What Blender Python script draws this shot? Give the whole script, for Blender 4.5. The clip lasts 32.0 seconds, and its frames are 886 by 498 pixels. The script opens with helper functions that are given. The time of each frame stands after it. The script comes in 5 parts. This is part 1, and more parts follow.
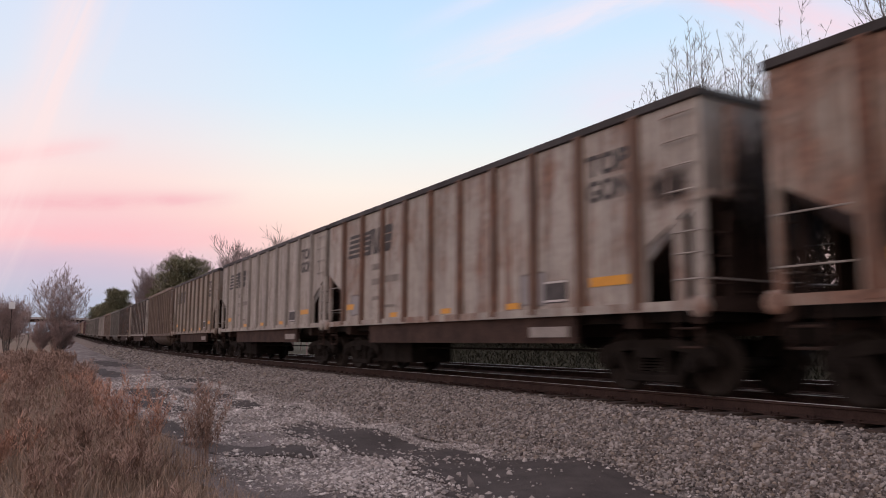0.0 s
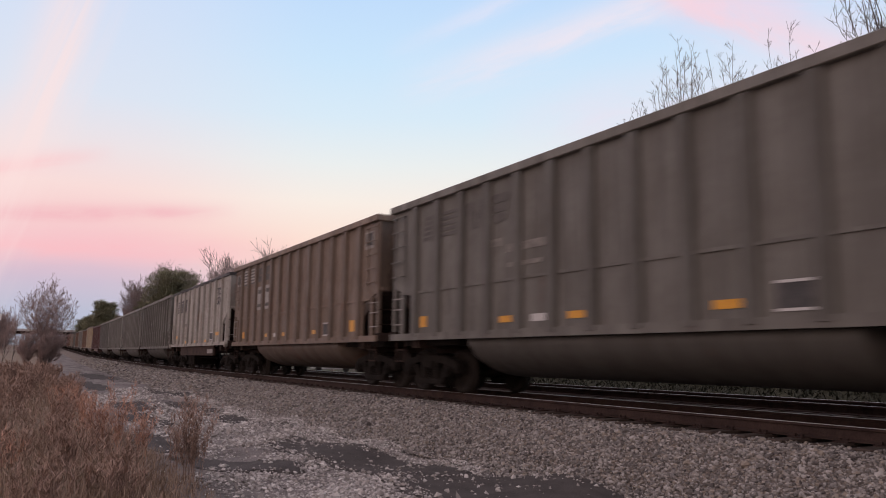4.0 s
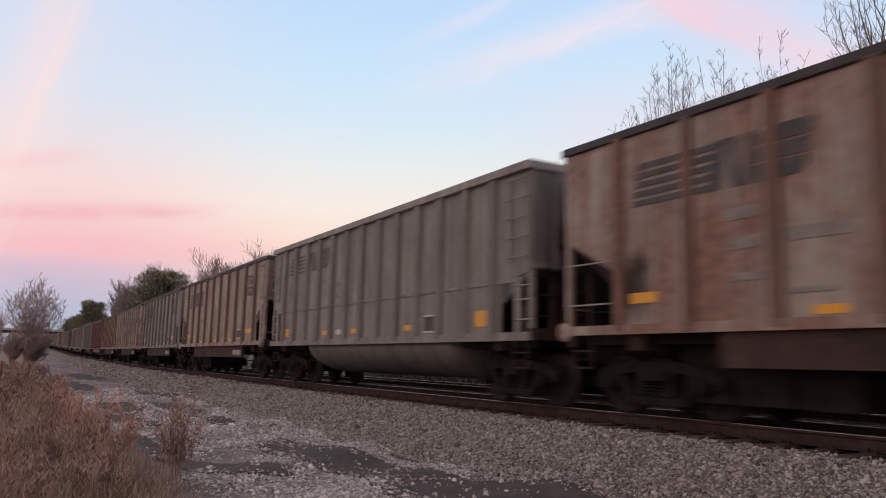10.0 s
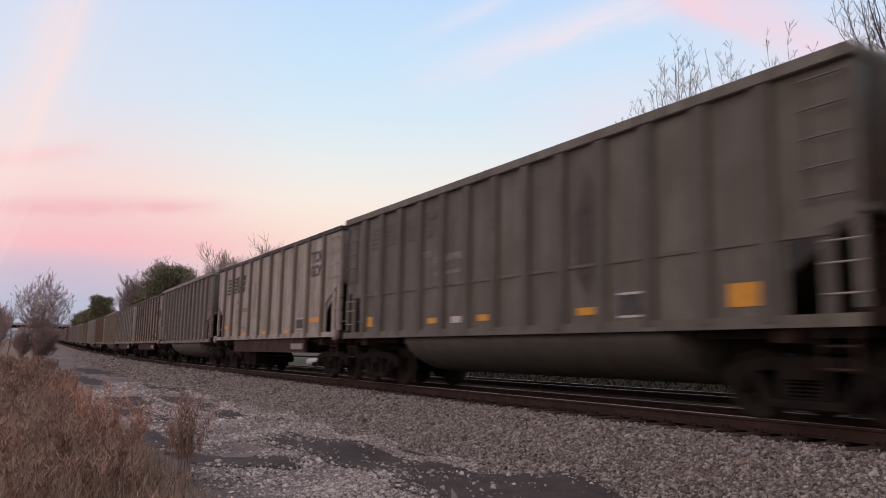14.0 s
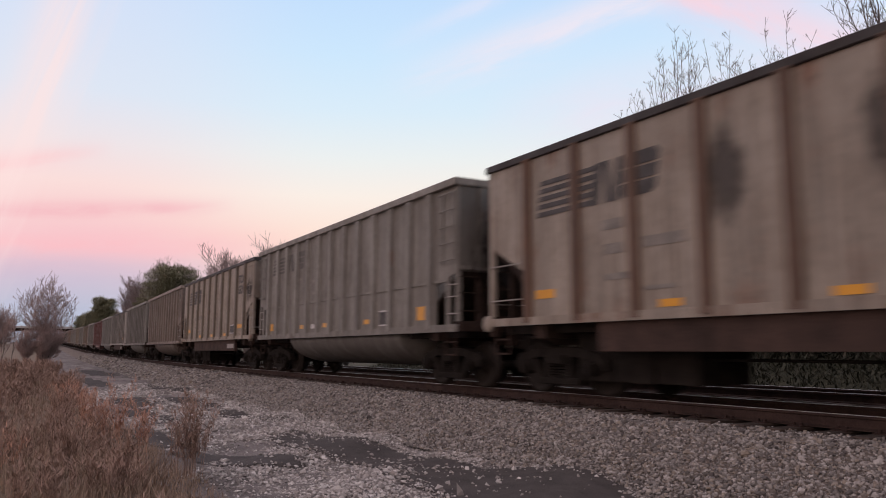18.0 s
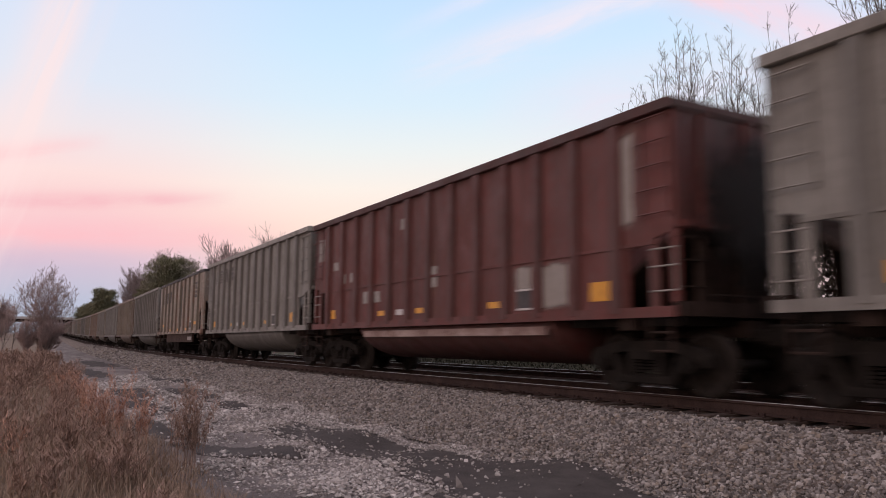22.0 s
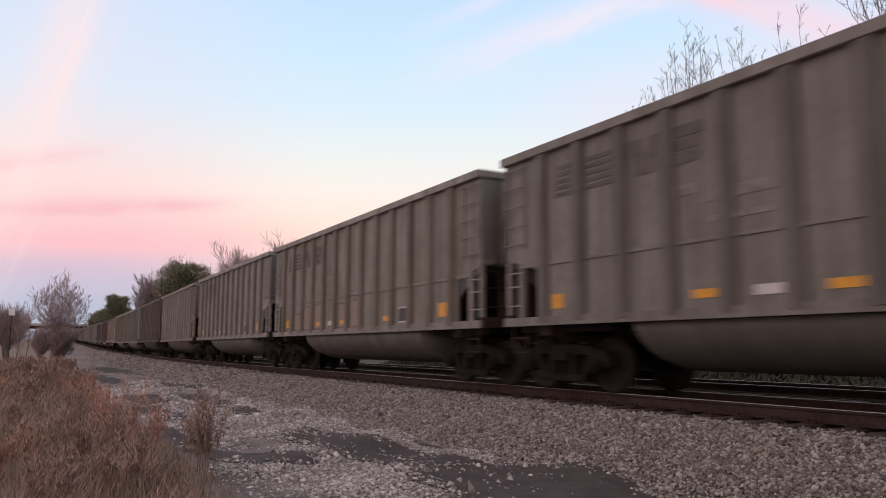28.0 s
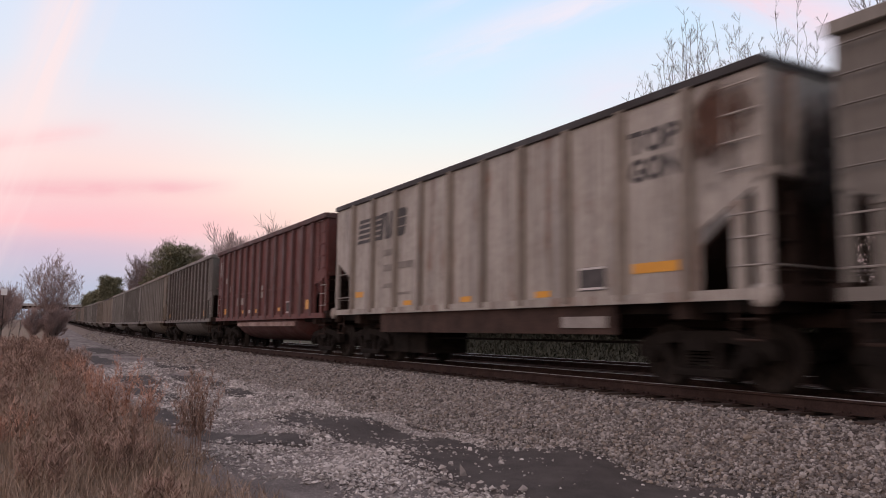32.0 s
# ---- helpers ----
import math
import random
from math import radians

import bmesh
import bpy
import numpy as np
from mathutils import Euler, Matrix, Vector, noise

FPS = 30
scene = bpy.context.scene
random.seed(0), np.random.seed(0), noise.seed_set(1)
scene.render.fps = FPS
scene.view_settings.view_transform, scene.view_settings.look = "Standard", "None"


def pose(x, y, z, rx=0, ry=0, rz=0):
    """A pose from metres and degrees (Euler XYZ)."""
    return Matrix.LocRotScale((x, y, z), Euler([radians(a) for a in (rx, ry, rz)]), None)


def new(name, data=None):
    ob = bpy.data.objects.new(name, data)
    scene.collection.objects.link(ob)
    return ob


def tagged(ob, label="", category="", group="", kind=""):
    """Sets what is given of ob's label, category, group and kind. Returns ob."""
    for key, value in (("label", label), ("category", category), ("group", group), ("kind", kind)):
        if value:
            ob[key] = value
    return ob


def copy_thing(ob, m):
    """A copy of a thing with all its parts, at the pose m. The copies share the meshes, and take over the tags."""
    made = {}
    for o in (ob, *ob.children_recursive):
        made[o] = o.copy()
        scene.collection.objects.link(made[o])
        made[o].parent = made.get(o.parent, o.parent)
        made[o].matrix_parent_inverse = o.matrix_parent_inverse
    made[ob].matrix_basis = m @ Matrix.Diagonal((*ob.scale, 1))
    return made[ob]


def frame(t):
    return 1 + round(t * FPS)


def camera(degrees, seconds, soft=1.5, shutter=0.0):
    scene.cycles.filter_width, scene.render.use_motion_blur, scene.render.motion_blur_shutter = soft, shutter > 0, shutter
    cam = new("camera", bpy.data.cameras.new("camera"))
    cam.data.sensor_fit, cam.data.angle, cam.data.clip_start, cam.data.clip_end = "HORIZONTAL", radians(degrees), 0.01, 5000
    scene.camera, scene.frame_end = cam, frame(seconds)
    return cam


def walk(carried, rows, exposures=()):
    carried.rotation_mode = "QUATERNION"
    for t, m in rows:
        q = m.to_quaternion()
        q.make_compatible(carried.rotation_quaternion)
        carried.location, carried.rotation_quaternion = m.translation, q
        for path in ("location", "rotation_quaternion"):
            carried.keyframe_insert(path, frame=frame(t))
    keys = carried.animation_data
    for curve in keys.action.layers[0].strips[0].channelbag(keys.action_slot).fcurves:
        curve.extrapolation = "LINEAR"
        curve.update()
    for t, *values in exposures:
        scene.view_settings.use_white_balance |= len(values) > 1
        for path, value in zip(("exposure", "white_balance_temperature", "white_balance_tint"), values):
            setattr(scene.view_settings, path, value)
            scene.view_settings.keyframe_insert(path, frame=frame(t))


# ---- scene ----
# The camera stands beside the line, held by hand: it only turns a little.
EYE = (0.0, 0.0, 0.74)
# seconds, pitch, roll, yaw in degrees
PATH = [
    (0.0, 7.027, 0.239, 60.216),
    (0.5, 6.919, 0.048, 60.174),
    (1.0, 7.181, -0.057, 60.094),
    (1.5, 7.601, 0.153, 59.965),
    (2.0, 7.670, 0.490, 59.890),
    (2.5, 7.710, 0.612, 59.881),
    (4.5, 8.253, 0.812, 59.357),
    (5.0, 8.134, 1.154, 59.421),
    (5.5, 8.180, 1.315, 59.381),
    (6.0, 8.599, 1.359, 59.349),
    (6.5, 8.553, 1.326, 59.396),
    (7.0, 8.902, 0.969, 59.530),
    (7.5, 9.068, 1.196, 59.231),
    (8.0, 9.028, 1.520, 59.067),
    (8.5, 8.884, 1.506, 59.031),
    (9.0, 8.559, 1.618, 59.416),
    (9.5, 8.543, 1.982, 59.141),
    (10.0, 8.424, 1.230, 58.791),
    (10.5, 8.154, 0.119, 59.150),
    (11.0, 8.046, 0.245, 59.417),
    (11.5, 8.072, 0.289, 59.595),
    (12.0, 8.150, 0.678, 59.711),
    (12.5, 8.064, 0.773, 59.699),
    (13.0, 8.127, 0.810, 59.782),
    (13.5, 8.104, 0.912, 59.679),
    (14.0, 7.952, 1.089, 59.280),
    (14.5, 7.737, 1.191, 58.902),
    (16.5, 7.981, 0.195, 59.371),
    (17.0, 7.596, 0.093, 59.380),
    (17.5, 7.496, 0.166, 59.291),
    (18.0, 7.637, 0.102, 59.379),
    (18.5, 7.523, -0.427, 59.347),
    (19.0, 7.130, -0.316, 59.464),
    (19.5, 7.215, 0.085, 59.545),
    (20.0, 7.111, 0.702, 59.565),
    (20.5, 7.314, 0.796, 59.305),
    (21.0, 7.306, 0.356, 59.528),
    (21.5, 7.051, 0.480, 59.548),
    (22.0, 7.103, 0.400, 59.400),
    (22.5, 7.212, 0.482, 59.484),
    (23.0, 7.219, 0.461, 59.490),
    (23.5, 7.039, 0.293, 59.523),
    (24.0, 6.751, 0.246, 59.565),
    (24.5, 6.786, 0.177, 59.605),
    (25.0, 6.795, 0.228, 59.765),
    (25.5, 6.908, 0.295, 59.887),
    (27.5, 7.340, -0.161, 59.967),
    (28.0, 7.414, 0.057, 60.207),
    (28.5, 7.038, 0.141, 60.182),
    (29.0, 6.796, 0.089, 60.131),
    (29.5, 6.742, 0.241, 59.965),
    (30.0, 6.650, 0.336, 60.135),
    (30.5, 6.894, 0.744, 60.476),
    (31.0, 6.784, 0.502, 60.450),
    (31.5, 6.346, 0.406, 60.146),
    (32.0, 6.266, 0.666, 59.759),
]
cam = camera(60.41, 32.0, soft=1.0, shutter=0.27)
walk(cam, [(t, pose(*EYE, 90 + p, 0, y) @ pose(0, 0, 0, 0, 0, r)) for t, p, r, y in PATH],
     [(0, 0.08), (3, 0.03), (6, 0.0), (13, 0.0), (20, 0.06), (28, 0.1), (32, 0.1)])

# ---- the line: a curve that straightens and climbs away from the camera ----
RAIL_Y, GAUGE, BEND, STRAIGHT = 8.85, 1.435, 0.001, -50.0
MID_Y = RAIL_Y + GAUGE / 2
GROUND_Z = -0.85


def bow(x):
    x = np.asarray(x, float)
    right = np.clip(x, None, 20.0)
    y = np.where(x > STRAIGHT, BEND * right * right / 2 + BEND * 20.0 * np.clip(x - 20, 0, None),
                 BEND * STRAIGHT ** 2 / 2 + BEND * STRAIGHT * (x - STRAIGHT))
    return y


def rise(x):
    d = np.clip(-np.asarray(x, float) - 40, 0, 700)
    return np.where(d < 120, 0.013 * d * d / 240, 0.013 * (d - 60))


def line_pose(x):
    e = 0.5
    dy = float(bow(x + e) - bow(x - e))
    dz = float(rise(x + e) - rise(x - e))
    return (Matrix.Translation((x, MID_Y + float(bow(x)), float(rise(x))))
            @ Matrix.Rotation(math.atan(dy), 4, "Z") @ Matrix.Rotation(-math.atan(dz), 4, "Y"))


# ---- sky: dusk after sunset, blue above and pink low down ----
def srgb(r, g, b):
    return tuple(((c / 255 + 0.055) / 1.055) ** 2.4 if c > 10 else c / 255 / 12.92 for c in (r, g, b)) + (1.0,)


class Nodes:
    """Short forms for building a node tree."""

    def __init__(self, tree):
        self.tree = tree
        tree.nodes.clear()

    def add(self, kind, **props):
        n = self.tree.nodes.new(kind)
        for k, v in props.items():
            if k == "operation":
                n.operation = v
            elif k == "blend":
                n.data_type, n.blend_type = "RGBA", v
            elif k == "mode":
                n.data_type = v
        return n

    def put(self, socket, value):
        if isinstance(value, bpy.types.NodeSocket):
            self.tree.links.new(value, socket)
        elif value is not None:
            socket.default_value = value

    def math(self, op, a, b=None, c=None, clamp=False):
        n = self.add("ShaderNodeMath", operation=op)
        n.use_clamp = clamp
        for s, v in zip(n.inputs, (a, b, c)):
            self.put(s, v)
        return n.outputs[0]

    def mix(self, f, a, b, blend="MIX"):
        n = self.add("ShaderNodeMix", blend=blend)
        self.put(n.inputs[0], f)
        self.put(n.inputs[6], a)
        self.put(n.inputs[7], b)
        return n.outputs[2]

    def ramp(self, f, stops, ease="LINEAR"):
        n = self.add("ShaderNodeValToRGB")
        n.color_ramp.interpolation = ease
        el = n.color_ramp.elements
        while len(el) < len(stops):
            el.new(0.5)
        for e, (p, c) in zip(el, stops):
            e.position, e.color = p, (c if isinstance(c, tuple) else (c, c, c, 1))
        self.put(n.inputs[0], f)
        return n.outputs[0]

    def noise(self, vec, scale, detail=4.0, rough=0.55, dist=0.0):
        n = self.add("ShaderNodeTexNoise")
        self.put(n.inputs["Vector"], vec)
        n.inputs["Scale"].default_value = scale
        n.inputs["Detail"].default_value = detail
        n.inputs["Roughness"].default_value = rough
        n.inputs["Distortion"].default_value = dist
        return n.outputs[0]

    def vec(self, x, y, z):
        n = self.add("ShaderNodeCombineXYZ")
        for s, v in zip(n.inputs, (x, y, z)):
            self.put(s, v)
        return n.outputs[0]

    def scaled(self, vec, s, move=None):
        n = self.add("ShaderNodeMapping")
        self.put(n.inputs[0], vec)
        n.inputs["Scale"].default_value = s
        if move is not None:
            self.put(n.inputs["Location"], move)
        return n.outputs[0]

    def split(self, vec):
        n = self.add("ShaderNodeSeparateXYZ")
        self.put(n.inputs[0], vec)
        return n.outputs


world = bpy.data.worlds.new("dusk_sky")
scene.world = world
world.use_nodes = True
w = Nodes(world.node_tree)
way = w.add("ShaderNodeTexCoord").outputs["Generated"]
wx, wy, wz = w.split(way)
up = w.math("ARCSINE", wz)
side = w.math("ARCTAN2", wy, w.math("MULTIPLY", wx, -1.0))
low = w.ramp(up, [
    (0.0, srgb(174, 188, 206)), (0.05, srgb(188, 191, 211)), (0.085, srgb(205, 192, 210)), (0.122, srgb(243, 198, 205)), (0.165, srgb(247, 207, 207)),
    (0.20, srgb(248, 220, 217)), (0.25, srgb(236, 226, 230)), (0.31, srgb(220, 228, 242)), (0.44, srgb(208, 222, 246)), (0.62, srgb(216, 212, 232)), (0.95, srgb(228, 206, 212))])
clear = w.ramp(up, [
    (0.0, srgb(200, 198, 206)), (0.09, srgb(240, 208, 206)), (0.145, srgb(252, 224, 210)), (0.20, srgb(248, 237, 228)), (0.25, srgb(234, 238, 238)),
    (0.31, srgb(216, 234, 247)), (0.38, srgb(203, 229, 251)), (0.46, srgb(192, 220, 251)), (0.62, srgb(214, 214, 236)), (0.95, srgb(228, 206, 212))])
sky = w.mix(w.ramp(side, [(0.08, 0.0), (0.40, 1.0)], "EASE"), low, clear)


def streak(colour, s0, u0, slope, width, s1, s2, fade, amount, grain):
    """A soft band of cloud along a line in the sky, torn by noise."""
    global sky
    off = w.math("SUBTRACT", w.math("SUBTRACT", up, u0), w.math("MULTIPLY", w.math("SUBTRACT", side, s0), slope))
    torn = w.noise(w.vec(w.math("MULTIPLY", side, 3.0), w.math("MULTIPLY", off, grain), s0 * 31 + u0 * 57), 2.6, 5.0, 0.6, 0.4)
    q = w.math("DIVIDE", w.math("ADD", off, w.math("MULTIPLY", w.math("SUBTRACT", torn, 0.5), width * 1.5)), width)
    f = w.math("EXPONENT", w.math("MULTIPLY", w.math("MULTIPLY", q, q), -1.0))
    a = w.math("DIVIDE", w.math("SUBTRACT", side, s1), fade, clamp=True)
    c = w.math("DIVIDE", w.math("SUBTRACT", s2, side), fade, clamp=True)
    f = w.math("MULTIPLY", w.math("MULTIPLY", f, w.math("MULTIPLY", a, c)), w.ramp(torn, [(0.3, 0.35), (0.6, 1.0)]))
    sky = w.mix(w.math("MULTIPLY", f, amount), sky, srgb(*colour))


streak((242, 184, 192), 0.0, 0.160, 0.091, 0.009, -0.6, 0.27, 0.10, 0.8, 16.0)
streak((250, 190, 196), 0.0, 0.123, 0.06, 0.018, -0.6, 0.36, 0.20, 0.7, 14.0)
streak((250, 198, 202), 0.0, 0.212, 0.25, 0.012, -0.6, 0.12, 0.09, 0.8, 14.0)
streak((206, 186, 206), 0.0, 0.092, 0.05, 0.016, -0.6, 0.24, 0.16, 0.5, 14.0)
streak((252, 226, 224), 0.045, 0.36, 3.0, 0.12, -0.06, 0.14, 0.09, 0.75, 5.0)
streak((240, 230, 240), 0.60, 0.388, 0.27, 0.024, 0.44, 0.98, 0.18, 0.8, 14.0)
streak((236, 230, 244), 0.56, 0.436, 0.4, 0.014, 0.44, 0.74, 0.12, 0.45, 18.0)
streak((246, 212, 222), 0.924, 0.412, -0.55, 0.034, 0.74, 1.14, 0.10, 0.9, 8.0)
streak((246, 214, 228), 1.0, 0.445, -0.1, 0.04, 0.80, 1.3, 0.14, 0.7, 8.0)
streak((236, 224, 238), 0.78, 0.315, 0.10, 0.05, 0.58, 1.3, 0.16, 0.6, 8.0)
# the warm afterglow of the sunset, low in the sky behind the camera
glow = w.math("ADD", w.math("MULTIPLY", wy, -0.86), w.math("MULTIPLY", wx, 0.30))
glow = w.ramp(glow, [(0.05, 0.0), (0.85, 1.0)], "EASE")
glow = w.math("MULTIPLY", glow, w.ramp(up, [(0.0, 1.0), (0.35, 0.75), (0.95, 0.0)], "EASE"))
sky = w.mix(glow, sky, (1.27, 0.905, 0.80, 1))
below = w.ramp(up, [(0.0, 0.0), (0.01, 1.0)])
back = w.add("ShaderNodeBackground")
w.put(back.inputs[0], w.mix(below, srgb(110, 98, 90), sky))
back.inputs[1].default_value = 1.0
w.put(w.add("ShaderNodeOutputWorld").inputs[0], back.outputs[0])


# ---- materials ----
def material(name, rough=0.8, metal=0.0):
    m = bpy.data.materials.new(name)
    m.use_nodes = True
    n = Nodes(m.node_tree)
    b = n.add("ShaderNodeBsdfPrincipled")
    b.inputs["Roughness"].default_value = rough
    b.inputs["Metallic"].default_value = metal
    n.put(n.add("ShaderNodeOutputMaterial").inputs[0], b.outputs[0])
    return m, n, b


def bump(n, b, height, strength, distance):
    k = n.add("ShaderNodeBump")
    k.inputs["Strength"].default_value = strength
    k.inputs["Distance"].default_value = distance
    n.put(k.inputs["Height"], height)
    n.put(b.inputs["Normal"], k.outputs[0])


def mottled(name, c0, c1, scale, rough=0.85, metal=0.0, relief=0.0, fine=None, gloss=0.5):
    """Two colours mixed by noise at two scales."""
    m, n, b = material(name, rough, metal)
    b.inputs["Specular IOR Level"].default_value = gloss
    p = n.add("ShaderNodeTexCoord").outputs["Object"]
    big = n.noise(p, scale, 5.0, 0.6)
    small = n.noise(p, fine or scale * 11, 3.0, 0.6)
    f = n.ramp(n.math("ADD", n.math("MULTIPLY", big, 0.65), n.math("MULTIPLY", small, 0.35)), [(0.36, 0.0), (0.64, 1.0)])
    n.put(b.inputs["Base Color"], n.mix(f, c0 + (1,), c1 + (1,)))
    if relief:
        bump(n, b, small, 0.6, relief)
    return m


def car_paint(name, streaks):
    """Weathered car paint: the object's own colour, with grime that runs down and rust after the colour's alpha."""
    m, n, b = material(name, 0.62)
    info = n.add("ShaderNodeObjectInfo")
    p = n.add("ShaderNodeTexCoord").outputs["Object"]
    move = n.math("MULTIPLY", info.outputs["Random"], 70.0)
    q = n.scaled(p, (1, 1, 1), n.vec(move, 0.0, 0.0))
    runs = n.noise(n.scaled(q, (3.0, 1.0, 0.16)), 1.6, 5.0, 0.62)
    thin = n.noise(n.scaled(q, (9.0, 1.0, 0.30)), 1.5, 4.0, 0.7, 0.25)
    blot = n.noise(q, 0.55, 4.0, 0.6)
    patchy = n.noise(n.scaled(q, (1.0, 1.0, 0.7)), 1.5, 6.0, 0.68, 0.5)
    fine = n.noise(q, 9.0, 3.0, 0.6)
    paint = n.mix(n.math("MULTIPLY", n.ramp(patchy, [(0.40, 0.0), (0.66, 1.0)]), 0.30), info.outputs["Color"], n.mix(1.0, info.outputs["Color"], (0.55, 0.50, 0.46, 1), "MULTIPLY"))
    paint = n.mix(n.math("MULTIPLY", n.ramp(runs, [(0.36, 0.0), (0.68, 1.0)]), streaks), paint, (0.04, 0.034, 0.03, 1))
    paint = n.mix(n.math("MULTIPLY", n.ramp(thin, [(0.54, 0.0), (0.72, 1.0)]), 0.55), paint, (0.035, 0.029, 0.026, 1))
    paint = n.mix(n.math("MULTIPLY", n.ramp(fine, [(0.3, 1.0), (0.62, 0.0)]), 0.25), paint, (0.07, 0.06, 0.055, 1))
    rusty = n.math("ADD", n.math("MULTIPLY", blot, 0.35), n.math("ADD", n.math("MULTIPLY", runs, 0.35), n.math("MULTIPLY", patchy, 0.30)))
    spot = n.math("ADD", rusty, n.math("MULTIPLY", info.outputs["Alpha"], 0.22))
    mask = n.ramp(spot, [(0.60, 0.0), (0.70, 1.0)])
    rust = n.mix(n.ramp(fine, [(0.3, 0.0), (0.7, 1.0)]), (0.11, 0.05, 0.032, 1), (0.28, 0.145, 0.095, 1))
    n.put(b.inputs["Base Color"], n.mix(n.math("MULTIPLY", mask, 0.8), paint, rust))
    n.put(b.inputs["Roughness"], n.ramp(patchy, [(0.35, 0.5), (0.65, 0.78)]))
    bump(n, b, n.math("ADD", n.math("MULTIPLY", fine, 0.5), patchy), 0.3, 0.006)
    return m


def stain_material():
    """A stain or repaint that thins out at its edges; the colour's alpha tells round stains from square patches."""
    m, n, b = material("stained_paint", 0.75)
    info = n.add("ShaderNodeObjectInfo")
    tex = n.add("ShaderNodeTexCoord")
    u, _, v = n.split(tex.outputs["Generated"])
    u = n.math("ABSOLUTE", n.math("SUBTRACT", n.math("MULTIPLY", u, 2.0), 1.0))
    v = n.math("ABSOLUTE", n.math("SUBTRACT", n.math("MULTIPLY", v, 2.0), 1.0))
    ragged = n.math("MULTIPLY", n.math("SUBTRACT", n.noise(n.scaled(tex.outputs["Object"], (1.4, 1.0, 0.8)), 2.2, 6.0, 0.7, 0.5), 0.5), 1.1)
    far = n.math("SQRT", n.math("ADD", n.math("MULTIPLY", u, u), n.math("MULTIPLY", v, v)))
    stain = n.ramp(n.math("ADD", far, n.math("MULTIPLY", ragged, 1.3)), [(0.25, 0.85), (0.95, 0.0)], "EASE")
    square = n.ramp(n.math("ADD", n.math("MAXIMUM", u, v), n.math("MULTIPLY", ragged, 0.55)), [(0.72, 0.9), (0.98, 0.0)], "EASE")
    fine = n.noise(tex.outputs["Object"], 9.0, 3.0, 0.6)
    n.put(b.inputs["Base Color"], n.mix(n.math("MULTIPLY", fine, 0.4), info.outputs["Color"], (0.06, 0.045, 0.04, 1)))
    n.put(b.inputs["Alpha"], n.mix(info.outputs["Alpha"], square, stain))
    return m


STAIN = stain_material()
PAINT = car_paint("weathered_car_paint", 0.5)
STEEL = mottled("grimy_running_gear_steel", (0.008, 0.0068, 0.0062), (0.027, 0.0225, 0.0195), 3.0, 0.95, gloss=0.12)
SILL_RUST = mottled("rusty_side_sill", (0.032, 0.023, 0.020), (0.080, 0.052, 0.044), 2.4, 0.95, gloss=0.2)
RUST = mottled("dark_rusty_steel", (0.020, 0.015, 0.013), (0.055, 0.037, 0.031), 2.2, 0.95, gloss=0.12)
WHEEL = mottled("worn_wheel_steel", (0.012, 0.010, 0.009), (0.035, 0.028, 0.024), 5.0, 0.8, gloss=0.2)
AMBER = mottled("amber_reflector", (0.56, 0.25, 0.012), (0.70, 0.34, 0.022), 6.0, 0.35)
WHITE = mottled("white_marking_paint", (0.45, 0.44, 0.43), (0.62, 0.61, 0.6), 6.0, 0.6)
BLACK = mottled("faded_black_marking", (0.03, 0.03, 0.032), (0.09, 0.085, 0.085), 5.0, 0.7)
RAIL_SIDE = mottled("rail_rust", (0.028, 0.018, 0.0165), (0.062, 0.040, 0.034), 4.0, 0.9, gloss=0.2)
RAIL_TOP = mottled("polished_rail_head", (0.52, 0.51, 0.50), (0.66, 0.65, 0.64), 8.0, 0.48, 1.0)
TIE = mottled("creosoted_timber", (0.03, 0.022, 0.018), (0.075, 0.055, 0.045), 4.0, 0.9, 0.0, 0.01)
BALLAST_BED = mottled("ballast_bed", (0.085, 0.07, 0.06), (0.24, 0.205, 0.18), 22.0, 0.95, 0.0, 0.05)
DARK_BED = mottled("near_black_ballast", (0.012, 0.01, 0.009), (0.036, 0.027, 0.024), 16.0, 0.95, 0.0, 0.04, gloss=0.1)


